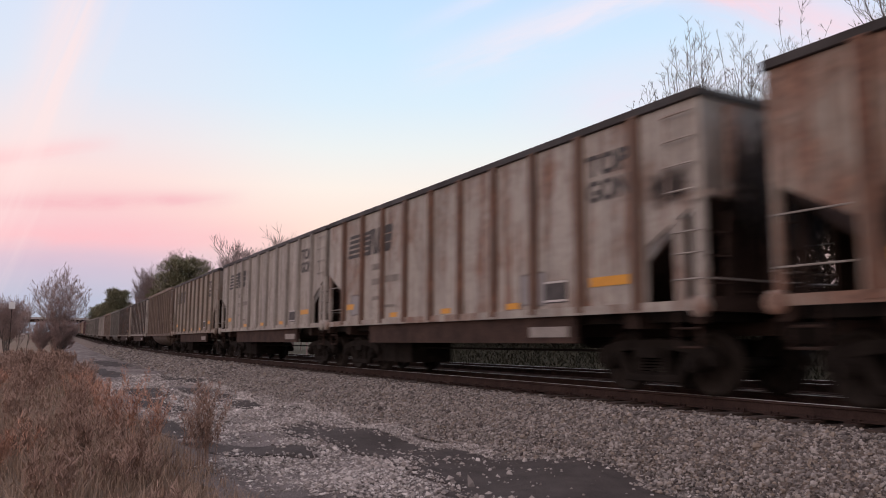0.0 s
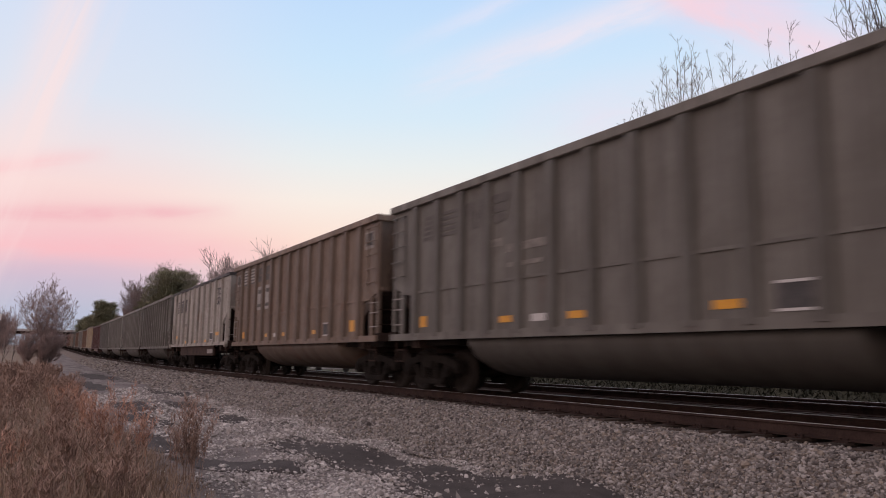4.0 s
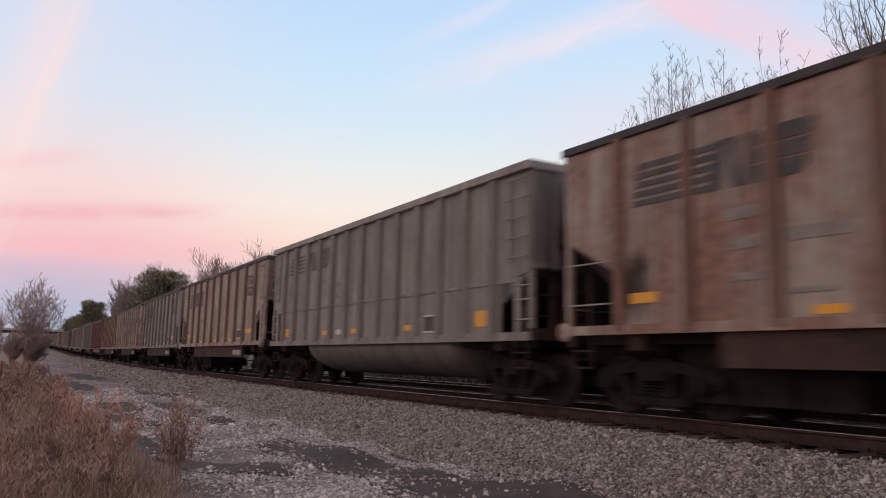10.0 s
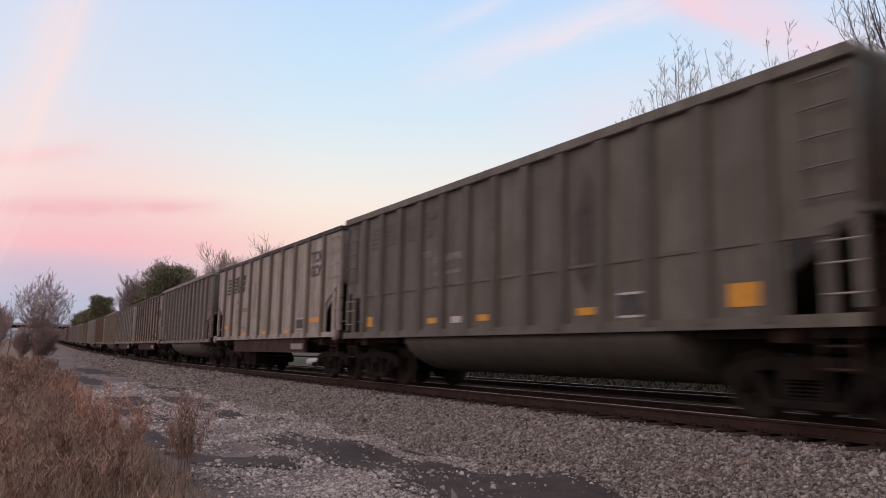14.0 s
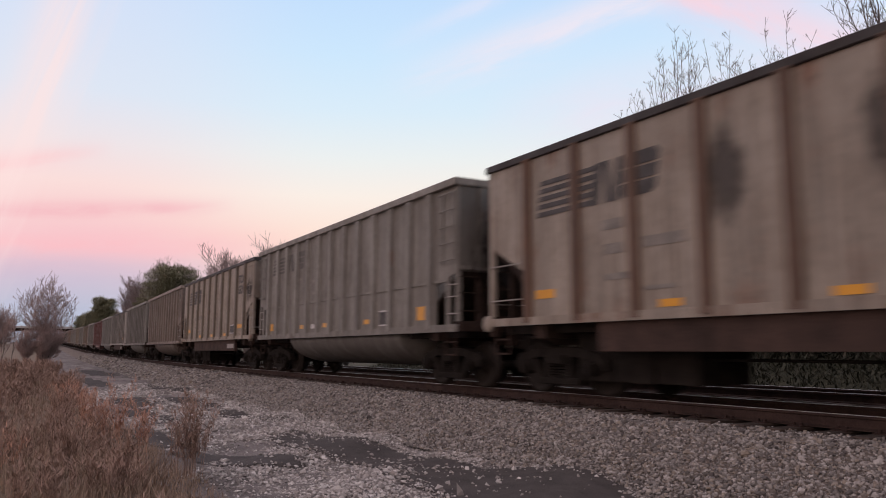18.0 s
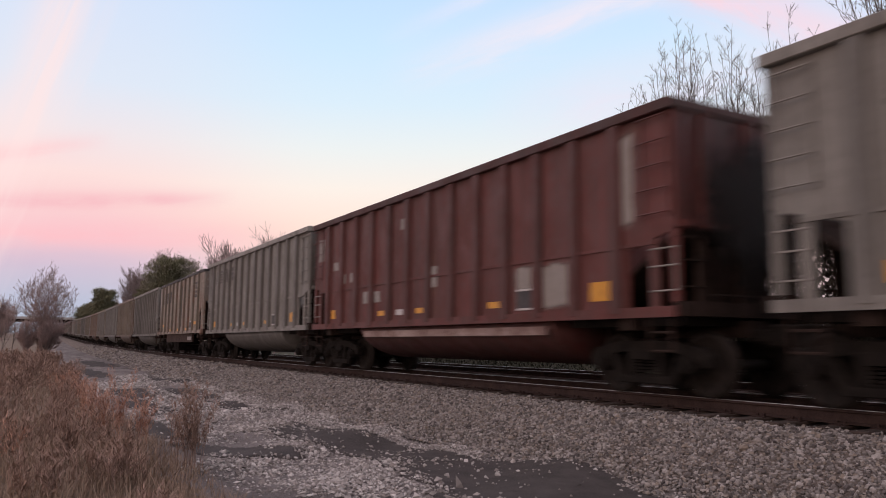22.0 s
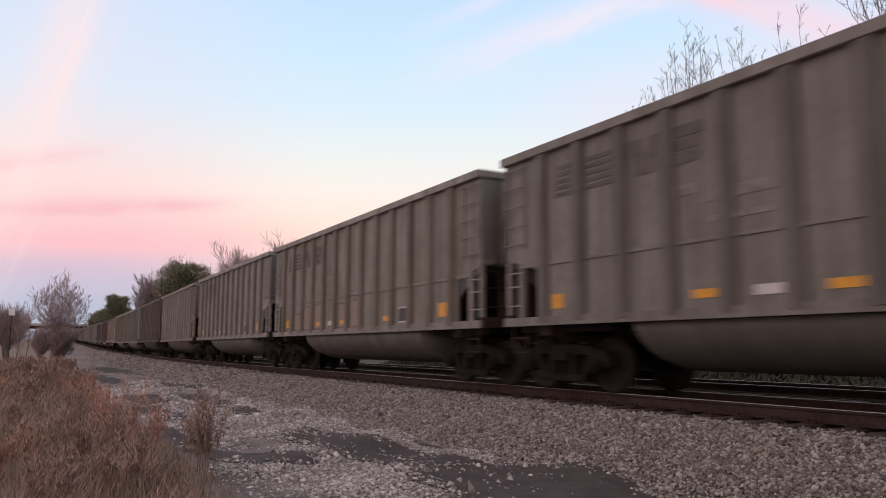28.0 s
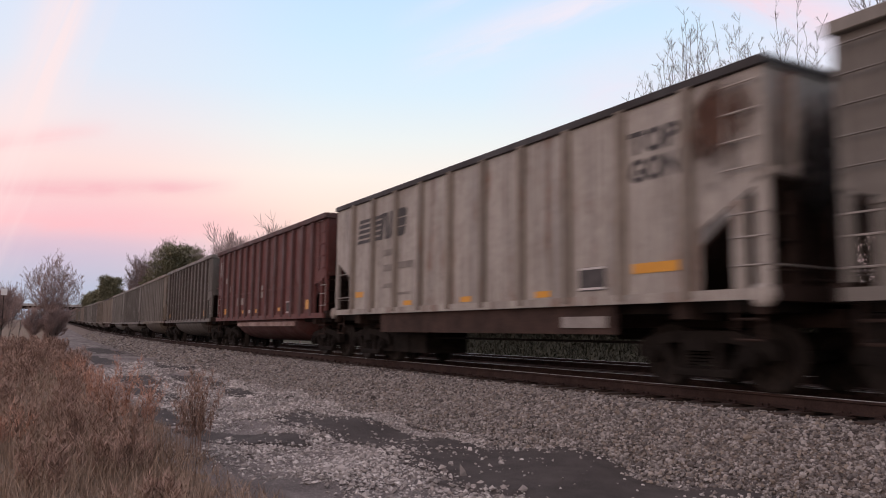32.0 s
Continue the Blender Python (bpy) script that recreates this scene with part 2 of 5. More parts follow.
def ground_material():
    m, n, b = material("dirt_and_dead_grass", 0.95)
    p = n.add("ShaderNodeTexCoord").outputs["Object"]
    long = n.scaled(p, (0.3, 1.0, 1.0))
    big = n.noise(p, 0.11, 5.0, 0.6)
    ruts = n.noise(long, 0.75, 6.0, 0.65, 0.6)
    mid = n.noise(p, 1.7, 5.0, 0.65)
    fine = n.noise(p, 16.0, 4.0, 0.7)
    grit = n.noise(p, 55.0, 3.0, 0.7)
    dirt = n.mix(n.ramp(ruts, [(0.40, 0.0), (0.60, 1.0)]), (0.095, 0.084, 0.082, 1), (0.27, 0.248, 0.242, 1))
    dirt = n.mix(n.math("MULTIPLY", n.ramp(grit, [(0.50, 0.0), (0.68, 1.0)]), 0.55), dirt, (0.50, 0.465, 0.44, 1))
    grass = n.mix(mid, (0.12, 0.09, 0.06, 1), (0.29, 0.215, 0.15, 1))
    across = n.add("ShaderNodeAttribute")
    across.attribute_name = "across"
    edge = n.math("ADD", across.outputs["Fac"], n.math("MULTIPLY", n.math("SUBTRACT", n.noise(p, 0.6, 5.0, 0.65), 0.5), 3.0))
    green = n.mix(mid, (0.028, 0.036, 0.017, 1), (0.09, 0.085, 0.045, 1))
    turf = n.mix(n.ramp(n.math("MULTIPLY", across.outputs["Fac"], 0.1), [(0.75, 0.0), (0.9, 1.0)]), grass, green)
    on = n.math("MULTIPLY", n.math("GREATER_THAN", edge, -7.6), n.math("LESS_THAN", edge, 8.5))
    tone = n.mix(on, turf, dirt)
    n.put(b.inputs["Base Color"], n.mix(n.ramp(fine, [(0.3, 0.45), (0.7, 0.0)]), tone, (0.04, 0.036, 0.033, 1)))
    bump(n, b, n.math("ADD", fine, grit), 0.8, 0.03)
    return m


GROUND = ground_material()


# ---- mesh helpers ----
def box(bm, x0, x1, y0, y1, z0, z1):
    v = [bm.verts.new((x, y, z)) for x in (x0, x1) for y in (y0, y1) for z in (z0, z1)]
    for a in ((0, 1, 3, 2), (4, 6, 7, 5), (0, 4, 5, 1), (2, 3, 7, 6), (0, 2, 6, 4), (1, 5, 7, 3)):
        bm.faces.new([v[i] for i in a])
    return v


def prism(bm, outline, y0, y1):
    """A plate cut along an outline of (x, z), from y0 to y1."""
    a = [bm.verts.new((x, y0, z)) for x, z in outline]
    c = [bm.verts.new((x, y1, z)) for x, z in outline]
    n = len(a)
    bm.faces.new(a)
    bm.faces.new(c[::-1])
    for i in range(n):
        j = (i + 1) % n
        bm.faces.new((a[j], a[i], c[i], c[j]))


def loft(bm, rings, closed=True, caps=True):
    """Skin over rings of equal count."""
    rows = [[bm.verts.new(p) for p in r] for r in rings]
    n = len(rows[0])
    for a, c in zip(rows, rows[1:]):
        for i in range(n if closed else n - 1):
            j = (i + 1) % n
            bm.faces.new((a[i], a[j], c[j], c[i]))
    if caps:
        bm.faces.new(rows[0][::-1])
        bm.faces.new(rows[-1])


def rod(bm, p, q, r, sides=6, r1=None):
    p, q = Vector(p), Vector(q)
    d = (q - p).normalized()
    u = d.orthogonal().normalized()
    v = d.cross(u)
    ring = [(math.cos(k * 2 * math.pi / sides), math.sin(k * 2 * math.pi / sides)) for k in range(sides)]
    loft(bm, [[p + (u * c + v * s) * r for c, s in ring], [q + (u * c + v * s) * (r if r1 is None else r1) for c, s in ring]])


def soften(bm, width, segments=1):
    bmesh.ops.bevel(bm, geom=list(bm.edges), offset=width, segments=segments, affect="EDGES", clamp_overlap=True)


def finish(bm, name, mat, smooth=False):
    bmesh.ops.recalc_face_normals(bm, faces=bm.faces)
    me = bpy.data.meshes.new(name)
    bm.to_mesh(me)
    bm.free()
    me.materials.append(mat)
    if smooth:
        me.polygons.foreach_set("use_smooth", [True] * len(me.polygons))
    return me


def part(name, data, mat, parent, label="", at=None, smooth=False):
    """One mesh object under a thing or part; data is a bmesh or a ready mesh."""
    me = data if isinstance(data, bpy.types.Mesh) else finish(data, name, mat, smooth)
    ob = new(name, me)
    ob.parent = parent
    if at is not None:
        ob.matrix_basis = at
    if label:
        tagged(ob, label)
    return ob


def mesh_of(name, verts, faces, mat, smooth=False):
    me = bpy.data.meshes.new(name)
    me.from_pydata(np.asarray(verts).tolist(), [], faces if isinstance(faces, list) else faces.tolist())
    me.materials.append(mat)
    if smooth:
        me.polygons.foreach_set("use_smooth", [True] * len(me.polygons))
    return me


# ---- ground: one sheet to the horizon ----
def ground_z(x, d):
    """Height at x and at d metres across from the middle of the near track."""
    near = np.clip((x + 52) / 10, 0, 1)
    bank = np.interp(d, (-400, -60, -16, -9, 8.6, 60), (1.5, 0.2, -0.25, 0.0, 0.0, 0.3)) + near * np.interp(d, (8.6, 10, 15, 22, 60), (0.0, 0.1, 1.5, 1.7, 1.2))
    wave = 0.05 * np.sin(x * 0.9 + 1.3 * d) * np.sin(d * 0.7 - 0.4 * x) + 0.04 * np.sin(x * 2.3 + d * 1.9)
    return GROUND_Z + rise(x) + bank + wave * (np.abs(d + 6) < 12)


def build_ground():
    xs = np.concatenate([-np.geomspace(2600, 82, 36), np.arange(-80, 14, 0.5), np.geomspace(15, 900, 18)])
    ds = np.concatenate([-np.geomspace(1600, 21, 22), np.arange(-20, 26, 0.5), np.geomspace(27, 1600, 24)])
    X, Dd = np.meshgrid(xs, ds, indexing="ij")
    Y = MID_Y + bow(X) + Dd
    v = np.stack([X, Y, ground_z(X, Dd)], -1).reshape(-1, 3)
    a, c = len(xs), len(ds)
    i = (np.arange(a - 1)[:, None] * c + np.arange(c - 1)[None]).reshape(-1)
    me = mesh_of("ground", v, np.stack([i, i + c, i + c + 1, i + 1], -1), GROUND, True)
    me.attributes.new("across", "FLOAT", "POINT").data.foreach_set("value", Dd.astype(np.float32).ravel())
    ob = new("ground", me)
    tagged(ob, "grey dirt and dead winter grass beside the tracks", "ground", kind="structure")


LINE_X = np.concatenate([-np.geomspace(900, 62, 46), np.arange(-60, 12, 2.0), np.geomspace(13, 500, 14)])


def sweep(name, profile, mat, shift=0.0, smooth=False, xs=LINE_X):
    """A profile of (d, z) drawn along the line."""
    pts = np.array(profile)
    n = len(pts)
    v = np.concatenate([np.stack([np.full(n, x), MID_Y + float(bow(x)) + shift + pts[:, 0], float(rise(x)) + pts[:, 1]], -1) for x in xs])
    k = np.arange(len(xs) - 1)[:, None] * n
    j = np.arange(n)[None]
    f = np.stack([k + j, k + (j + 1) % n, k + n + (j + 1) % n, k + n + j], -1).reshape(-1, 4)
    return mesh_of(name, v, f, mat, smooth)


TRACKS = (0.0, 4.46)


def build_track():
    bed = new("ballast_bed", sweep("ballast_bed", [(-3.2, -0.98), (-3.1, -0.86), (-2.5, -0.56), (-1.75, -0.265), (-1.32, -0.235), (-1.32, -0.98)], BALLAST_BED))
    tagged(bed, "sloped shoulder of grey crushed stone beside the track", "ballast", kind="structure")
    # bed under both tracks, in one near-black mottled tone
    bed = new("fouled_ballast", sweep("fouled_ballast", [(-1.318, -0.98), (-1.318, -0.22), (5.8, -0.21), (6.3, -0.25), (8.2, -0.85), (8.3, -0.98)], DARK_BED))
    tagged(bed, "near-black ballast bed under both tracks", "ballast", kind="structure")
    rail = [(-0.07, -0.175), (-0.07, -0.165), (-0.012, -0.145), (-0.009, -0.045), (-0.036, -0.035), (-0.036, -0.004), (0.036, -0.004), (0.036, -0.035), (0.009, -0.045), (0.012, -0.145), (0.07, -0.165), (0.07, -0.175)]
    head = [(-0.024, -0.004), (-0.022, 0.0), (0.022, 0.0), (0.024, -0.004)]
    tb = bmesh.new()
    box(tb, -0.115, 0.115, -1.3, 1.3, -0.355, -0.185)
    soften(tb, 0.012)
    tie_mesh = finish(tb, "tie", TIE)
    pb = bmesh.new()
    box(pb, -0.1, 0.1, -0.18, 0.18, -0.187, -0.17)
    for sx in (-0.05, 0.05):
        for sy in (-0.1, 0.1):
            box(pb, sx - 0.015, sx + 0.015, sy - 0.015, sy + 0.015, -0.17, -0.135)
    plate_mesh = finish(pb, "tie_plate", RAIL_SIDE)
    rng = random.Random(4)
    for i, shift in enumerate(TRACKS):
        thing = new("railway_track")
        tagged(thing, "straight railway track with rusty rails on dark wooden ties", "railway track", "main line tracks", "structure")
        for side in (-1, 1):
            r = part("rail", sweep("rail", rail, RAIL_SIDE, shift + side * GAUGE / 2), None, thing)
            part("rail_head", sweep("rail_head", head, RAIL_TOP, shift + side * GAUGE / 2), None, r, "polished steel running surface")
        x = 4.0
        far = []
        while x > -330:
            m = line_pose(x) @ Matrix.Translation((0, shift + rng.uniform(-0.05, 0.05), rng.uniform(-0.012, 0.012))) @ Matrix.Rotation(rng.uniform(-0.02, 0.02), 4, "Z")
            if x > -70 and i == 0:
                t = part("tie", tie_mesh, None, thing, at=m)
                part("tie_plate", plate_mesh, None, t, at=Matrix.Translation((0, -GAUGE / 2, 0)))
            else:
                far.append(m)
            x -= 0.53
        fb = []
        ff = []
        base = np.array([tuple(v.co) for v in tie_mesh.vertices])
        faces = [list(p.vertices) for p in tie_mesh.polygons]
        for m in far:
            k = len(fb) * len(base)
            a = np.array(m)
            fb.append(base @ a[:3, :3].T + a[:3, 3])
            ff += [[q + k for q in f] for f in faces]
        rest = part("far_ties", mesh_of("far_ties", np.concatenate(fb), ff, TIE), None, thing)
        tagged(rest, kind="stuff")


# ---- coal cars ----
FAINT = mottled("worn_dark_marking", (0.05, 0.047, 0.045), (0.14, 0.13, 0.12), 4.0, 0.75)
GREYMARK = mottled("worn_grey_marking", (0.11, 0.10, 0.094), (0.27, 0.25, 0.225), 7.0, 0.7)
FADED = mottled("faded_white_marking", (0.20, 0.185, 0.17), (0.36, 0.34, 0.32), 5.0, 0.7)
PALE = mottled("worn_pale_marking", (0.24, 0.225, 0.21), (0.40, 0.385, 0.37), 2.5, 0.7)
TUB_STRIPE = mottled("scuffed_pinkish_band", (0.14, 0.07, 0.06), (0.46, 0.36, 0.33), 1.3, 0.8)
YELLOW = mottled("dull_yellow_paint", (0.34, 0.24, 0.03), (0.46, 0.33, 0.05), 3.0, 0.6)
PITCH, BODY = 15.2, 14.16
HALF = BODY / 2
HOPPER_HALF = 7.1


def truck_parts():
    """Meshes of a freight truck, its middle over the origin."""
    fr = bmesh.new()
    prism(fr, [(-1.22, 0.58), (-1.10, 0.70), (-0.52, 0.80), (0.52, 0.80), (1.10, 0.70), (1.22, 0.58), (1.22, 0.42), (1.12, 0.42), (1.06, 0.56), (0.50, 0.66), (-0.50, 0.66), (-1.06, 0.56), (-1.12, 0.42), (-1.22, 0.42)], -0.09, 0.09)
    prism(fr, [(-0.54, 0.17), (0.54, 0.17), (0.46, 0.29), (-0.46, 0.29)], -0.10, 0.10)
    for s in (-1, 1):
        prism(fr, [(s * 0.80, 0.585), (s * 0.64, 0.62), (s * 0.40, 0.20), (s * 0.54, 0.17)], -0.08, 0.08)
        prism(fr, [(s * 0.24, 0.28), (s * 0.36, 0.28), (s * 0.36, 0.68), (s * 0.24, 0.68)], -0.10, 0.10)
        prism(fr, [(s * 0.66, 0.58), (s * 0.75, 0.58), (s * 0.74, 0.40), (s * 0.68, 0.42)], -0.09, 0.09)
    soften(fr, 0.016)
    for s in (-0.89, 0.89):
        rod(fr, (s, -0.17, 0.46), (s, 0.05, 0.46), 0.125, 12)
        rod(fr, (s, -0.21, 0.46), (s, -0.165, 0.46), 0.075, 8)
        box(fr, s - 0.14, s + 0.14, -0.10, 0.08, 0.52, 0.585)
    box(fr, -0.22, 0.22, -0.16, -0.02, 0.53, 0.68)
    for sx in (-0.15, 0.0, 0.15):
        for i in range(5):
            rod(fr, (sx, -0.04, 0.295 + i * 0.047), (sx, -0.04, 0.325 + i * 0.047), 0.068, 8)
    bol = bmesh.new()
    box(bol, -0.2, 0.2, -1.0, 1.0, 0.52, 0.82)
    soften(bol, 0.03)
    rod(bol, (0, 0, 0.80), (0, 0, 0.96), 0.2, 12)
    for s in (-1, 1):
        box(bol, s * 0.40 - 0.04, s * 0.40 + 0.04, -0.78, 0.78, 0.36, 0.46)
        for y in (-0.72, 0.72):
            box(bol, s * 0.43 - 0.05, s * 0.43 + 0.05, y - 0.05, y + 0.05, 0.30, 0.60)
    ws = bmesh.new()
    ring = 24
    rod(ws, (0, -1.0, 0), (0, 1.0, 0), 0.085, 8)
    for s in (-1, 1):
        y0 = s * GAUGE / 2
        rings = []
        for r, dy in ((0.10, 0.075), (0.17, 0.08), (0.19, 0.03), (0.37, 0.01), (0.39, 0.06), (0.455, 0.065), (0.462, -0.05), (0.49, -0.06), (0.485, -0.085), (0.39, -0.085), (0.37, -0.03), (0.19, -0.01), (0.17, -0.07), (0.10, -0.075)):
            rings.append([(math.cos(k * 2 * math.pi / ring) * r, y0 + s * dy, math.sin(k * 2 * math.pi / ring) * r) for k in range(ring)])
        loft(ws, rings, caps=False)
    return (finish(fr, "side_frame", STEEL), finish(bol, "bolster", STEEL), finish(ws, "wheelset", WHEEL, True))


TRUCK = truck_parts()


def add_truck(car, x):
    fr, bol, ws = TRUCK
    t = part("truck", bol, None, car, "grimy cast steel freight truck", Matrix.Translation((x, 0, 0)))
    for s in (-1, 1):
        part("side_frame", fr, None, t, at=Matrix.Translation((0, s * 1.0, 0)) @ Matrix.Rotation(0 if s < 0 else math.pi, 4, "Z"))
        part("wheelset", ws, None, t, "steel wheels on an axle", Matrix.Translation((s * 0.89, 0, 0.46)))


def coupler_mesh():
    b = bmesh.new()
    box(b, 0, 0.5, -0.09, 0.09, 0.78, 0.98)
    box(b, 0.45, 0.78, -0.17, 0.13, 0.72, 1.04)
    soften(b, 0.03)
    rod(b, (0.3, 0.35, 0.85), (0.55, 0.3, 0.45), 0.03, 6)
    rod(b, (0.55, 0.3, 0.45), (0.8, 0.12, 0.4), 0.03, 6)
    return finish(b, "coupler", STEEL)


COUPLER = coupler_mesh()


def plate(name, outline, mat, y, thick=0.006):
    """A thin marking on the near side of a car, from an outline of (x, z)."""
    b = bmesh.new()
    prism(b, outline, y - thick, y)
    return b


def rect(x0, x1, z0, z1):
    return [(x0, z0), (x1, z0), (x1, z1), (x0, z1)]


def logo_mesh(name, x, z, s, wide, mat, y):
    """Speed stripes that run into a slanting block and a rounded slab, s metres high; no letters."""
    b = bmesh.new()
    t = 0.006

    def put(pts):
        prism(b, [(x + (u + 0.045 * v) * wide, z + v * s) for u, v in pts], y - t, y)

    for i in range(5):
        v = 0.02 + i * 0.205
        put([(0, v), (0.50, v), (0.50, v + 0.125), (0, v + 0.125)])
    put([(0.485, 0), (0.545, 0), (0.545, 1), (0.485, 1)])
    put([(0.55, 1.0), (0.60, 1.0), (0.655, 0.0), (0.605, 0.0)])
    put([(0.66, 0), (0.70, 0), (0.70, 1), (0.66, 1)])
    for v0, v1, soft in ((0.0, 0.31, 1), (0.36, 0.64, 0), (0.69, 1.0, 1)):
        e = 0.03 if soft else 0.0
        put([(0.715 + (e if v0 == 0 else 0), v0), (0.97 - (e if v0 == 0 else 0), v0), (0.97, v0 + 0.1), (0.97, v1 - 0.1), (0.97 - (e if v1 == 1 else 0), v1), (0.715 + (e if v1 == 1 else 0), v1), (0.715, v1 - 0.1), (0.715, v0 + 0.1)])
    return finish(b, name, mat)


def bars_mesh(name, rows, mat, y):
    b = bmesh.new()
    for x0, x1, z0, z1 in rows:
        prism(b, rect(x0, x1, z0, z1), y - 0.006, y)
    return finish(b, name, mat)


def blob_mesh(x0, x1, z0, z1, ragged, seed):
    """A thin stain or patch with a ragged, rounded outline."""
    b = bmesh.new()
    pts = []
    for i in range(36):
        a = 2 * math.pi * i / 36
        c, s = math.cos(a), math.sin(a)
        p = 2.0 if ragged > 0.2 else 0.35
        u = math.copysign(abs(c) ** p if p < 1 else abs(c), c)
        v = math.copysign(abs(s) ** p if p < 1 else abs(s), s)
        r = 1 + ragged * noise.noise((c * 2.2 + seed, s * 2.2, x0)) + ragged * 0.4 * noise.noise((c * 7 + seed, s * 7, z0))
        pts.append(((x0 + x1) / 2 + u * r * (x1 - x0) / 2, (z0 + z1) / 2 + v * r * (z1 - z0) / 2))
    prism(b, pts, -1.504, -1.498)
    return finish(b, "blob", STAIN)


def word_mesh(word, x, z, high, wide, mat, y):
    """Painted block letters on the near side of a car."""
    cu = bpy.data.curves.new(word, "FONT")
    cu.body, cu.size, cu.extrude, cu.offset = word, high * 1.4, 0.003, 0.016
    ob = new("writing", cu)
    me = bpy.data.meshes.new_from_object(ob.evaluated_get(bpy.context.evaluated_depsgraph_get()))
    bpy.data.objects.remove(ob)
    co = np.empty(len(me.vertices) * 3)
    me.vertices.foreach_get("co", co)
    co = co.reshape(-1, 3)
    k = wide / max(1e-3, co[:, 0].max() - co[:, 0].min())
    out = np.stack([x + co[:, 0] * k, y - co[:, 2], z + co[:, 1]], -1)
    me.vertices.foreach_set("co", out.astype(np.float32).ravel())
    me.materials.clear()
    me.materials.append(mat)
    return me


def ladder_mesh(rungs, x0, x1, z0, z1, y, posts=True):
    b = bmesh.new()
    for i in range(rungs):
        z = z0 + (z1 - z0) * i / max(1, rungs - 1)
        rod(b, (x0, y, z), (x1, y, z), 0.014, 5)
        for x in (x0, x1):
            rod(b, (x, y, z), (x, y + 0.09, z), 0.012, 4)
    if not posts:
        for x in (x0, x1):
            box(b, x - 0.025, x + 0.025, y + 0.07, y + 0.085, z0 - 0.06, z1 + 0.06)
    if posts:
        for x in (x0, x1):
            rod(b, (x, y, z0 - 0.1), (x, y, z1 + 0.1), 0.018, 5)
    return finish(b, "ladder", PAINT)


def car_shell(top, sill, cut_in, cut_top, cut_mid, wall=0.05, slope=True):
    """The open box of a car: two sides with cut corners, sloping end sheets and a floor."""
    b = bmesh.new()
    hw = 1.5
    side = [(-HALF + cut_in, sill), (HALF - cut_in, sill), (HALF - cut_in, cut_mid), (HALF, cut_top), (HALF, top), (-HALF, top), (-HALF, cut_top), (-HALF + cut_in, cut_mid)]
    prism(b, side, -hw, -hw + wall)
    prism(b, side, hw - wall, hw)
    box(b, -HALF + cut_in + 0.9, HALF - cut_in - 0.9, -hw + wall, hw - wall, sill, sill + 0.05)
    return finish(b, "body", PAINT)


def add_slopes(car, top, sill, cut_in, cut_top, wall=0.05):
    """The sloping floors over the trucks, their deep shade put into a dark material, and the darkened end walls above
    them.
    """
    hw = 1.5
    for s in (-1, 1):
        b = bmesh.new()
        prism(b, [(s * (HALF - 0.002), cut_top - 0.003), (s * (HALF - wall), cut_top - 0.003), (s * (HALF - cut_in - 0.9), sill + 0.05), (s * (HALF - cut_in - 0.9), sill)], -hw + wall + 0.002, hw - wall - 0.002)
        part("slope_sheet", b, RUST, car, "sloping end floor with its shade in the colour")
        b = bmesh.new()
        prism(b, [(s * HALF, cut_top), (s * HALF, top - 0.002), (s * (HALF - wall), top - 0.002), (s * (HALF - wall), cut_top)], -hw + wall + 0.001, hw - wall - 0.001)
        sheet = part("end_sheet", b, PAINT, car, "end wall in darkened body paint")
        b = bmesh.new()
        for y in (-0.95, 0.0, 0.95):
            box(b, *sorted((s * (HALF + 0.001), s * (HALF + 0.075))), y - 0.07, y + 0.07, cut_top + 0.02, top - 0.14)
        box(b, *sorted((s * (HALF + 0.002), s * (HALF + 0.065))), -1.42, 1.42, cut_top + 0.03, cut_top + 0.12)
        part("end_stiffener", b, PAINT, car)
        # a dark blob on every end wall, soot and end shade together
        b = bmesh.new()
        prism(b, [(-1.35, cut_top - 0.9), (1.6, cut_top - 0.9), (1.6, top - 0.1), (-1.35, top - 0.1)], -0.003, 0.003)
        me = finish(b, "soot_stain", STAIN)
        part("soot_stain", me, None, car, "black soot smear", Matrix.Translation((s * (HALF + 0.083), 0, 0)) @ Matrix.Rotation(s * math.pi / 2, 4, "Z"))


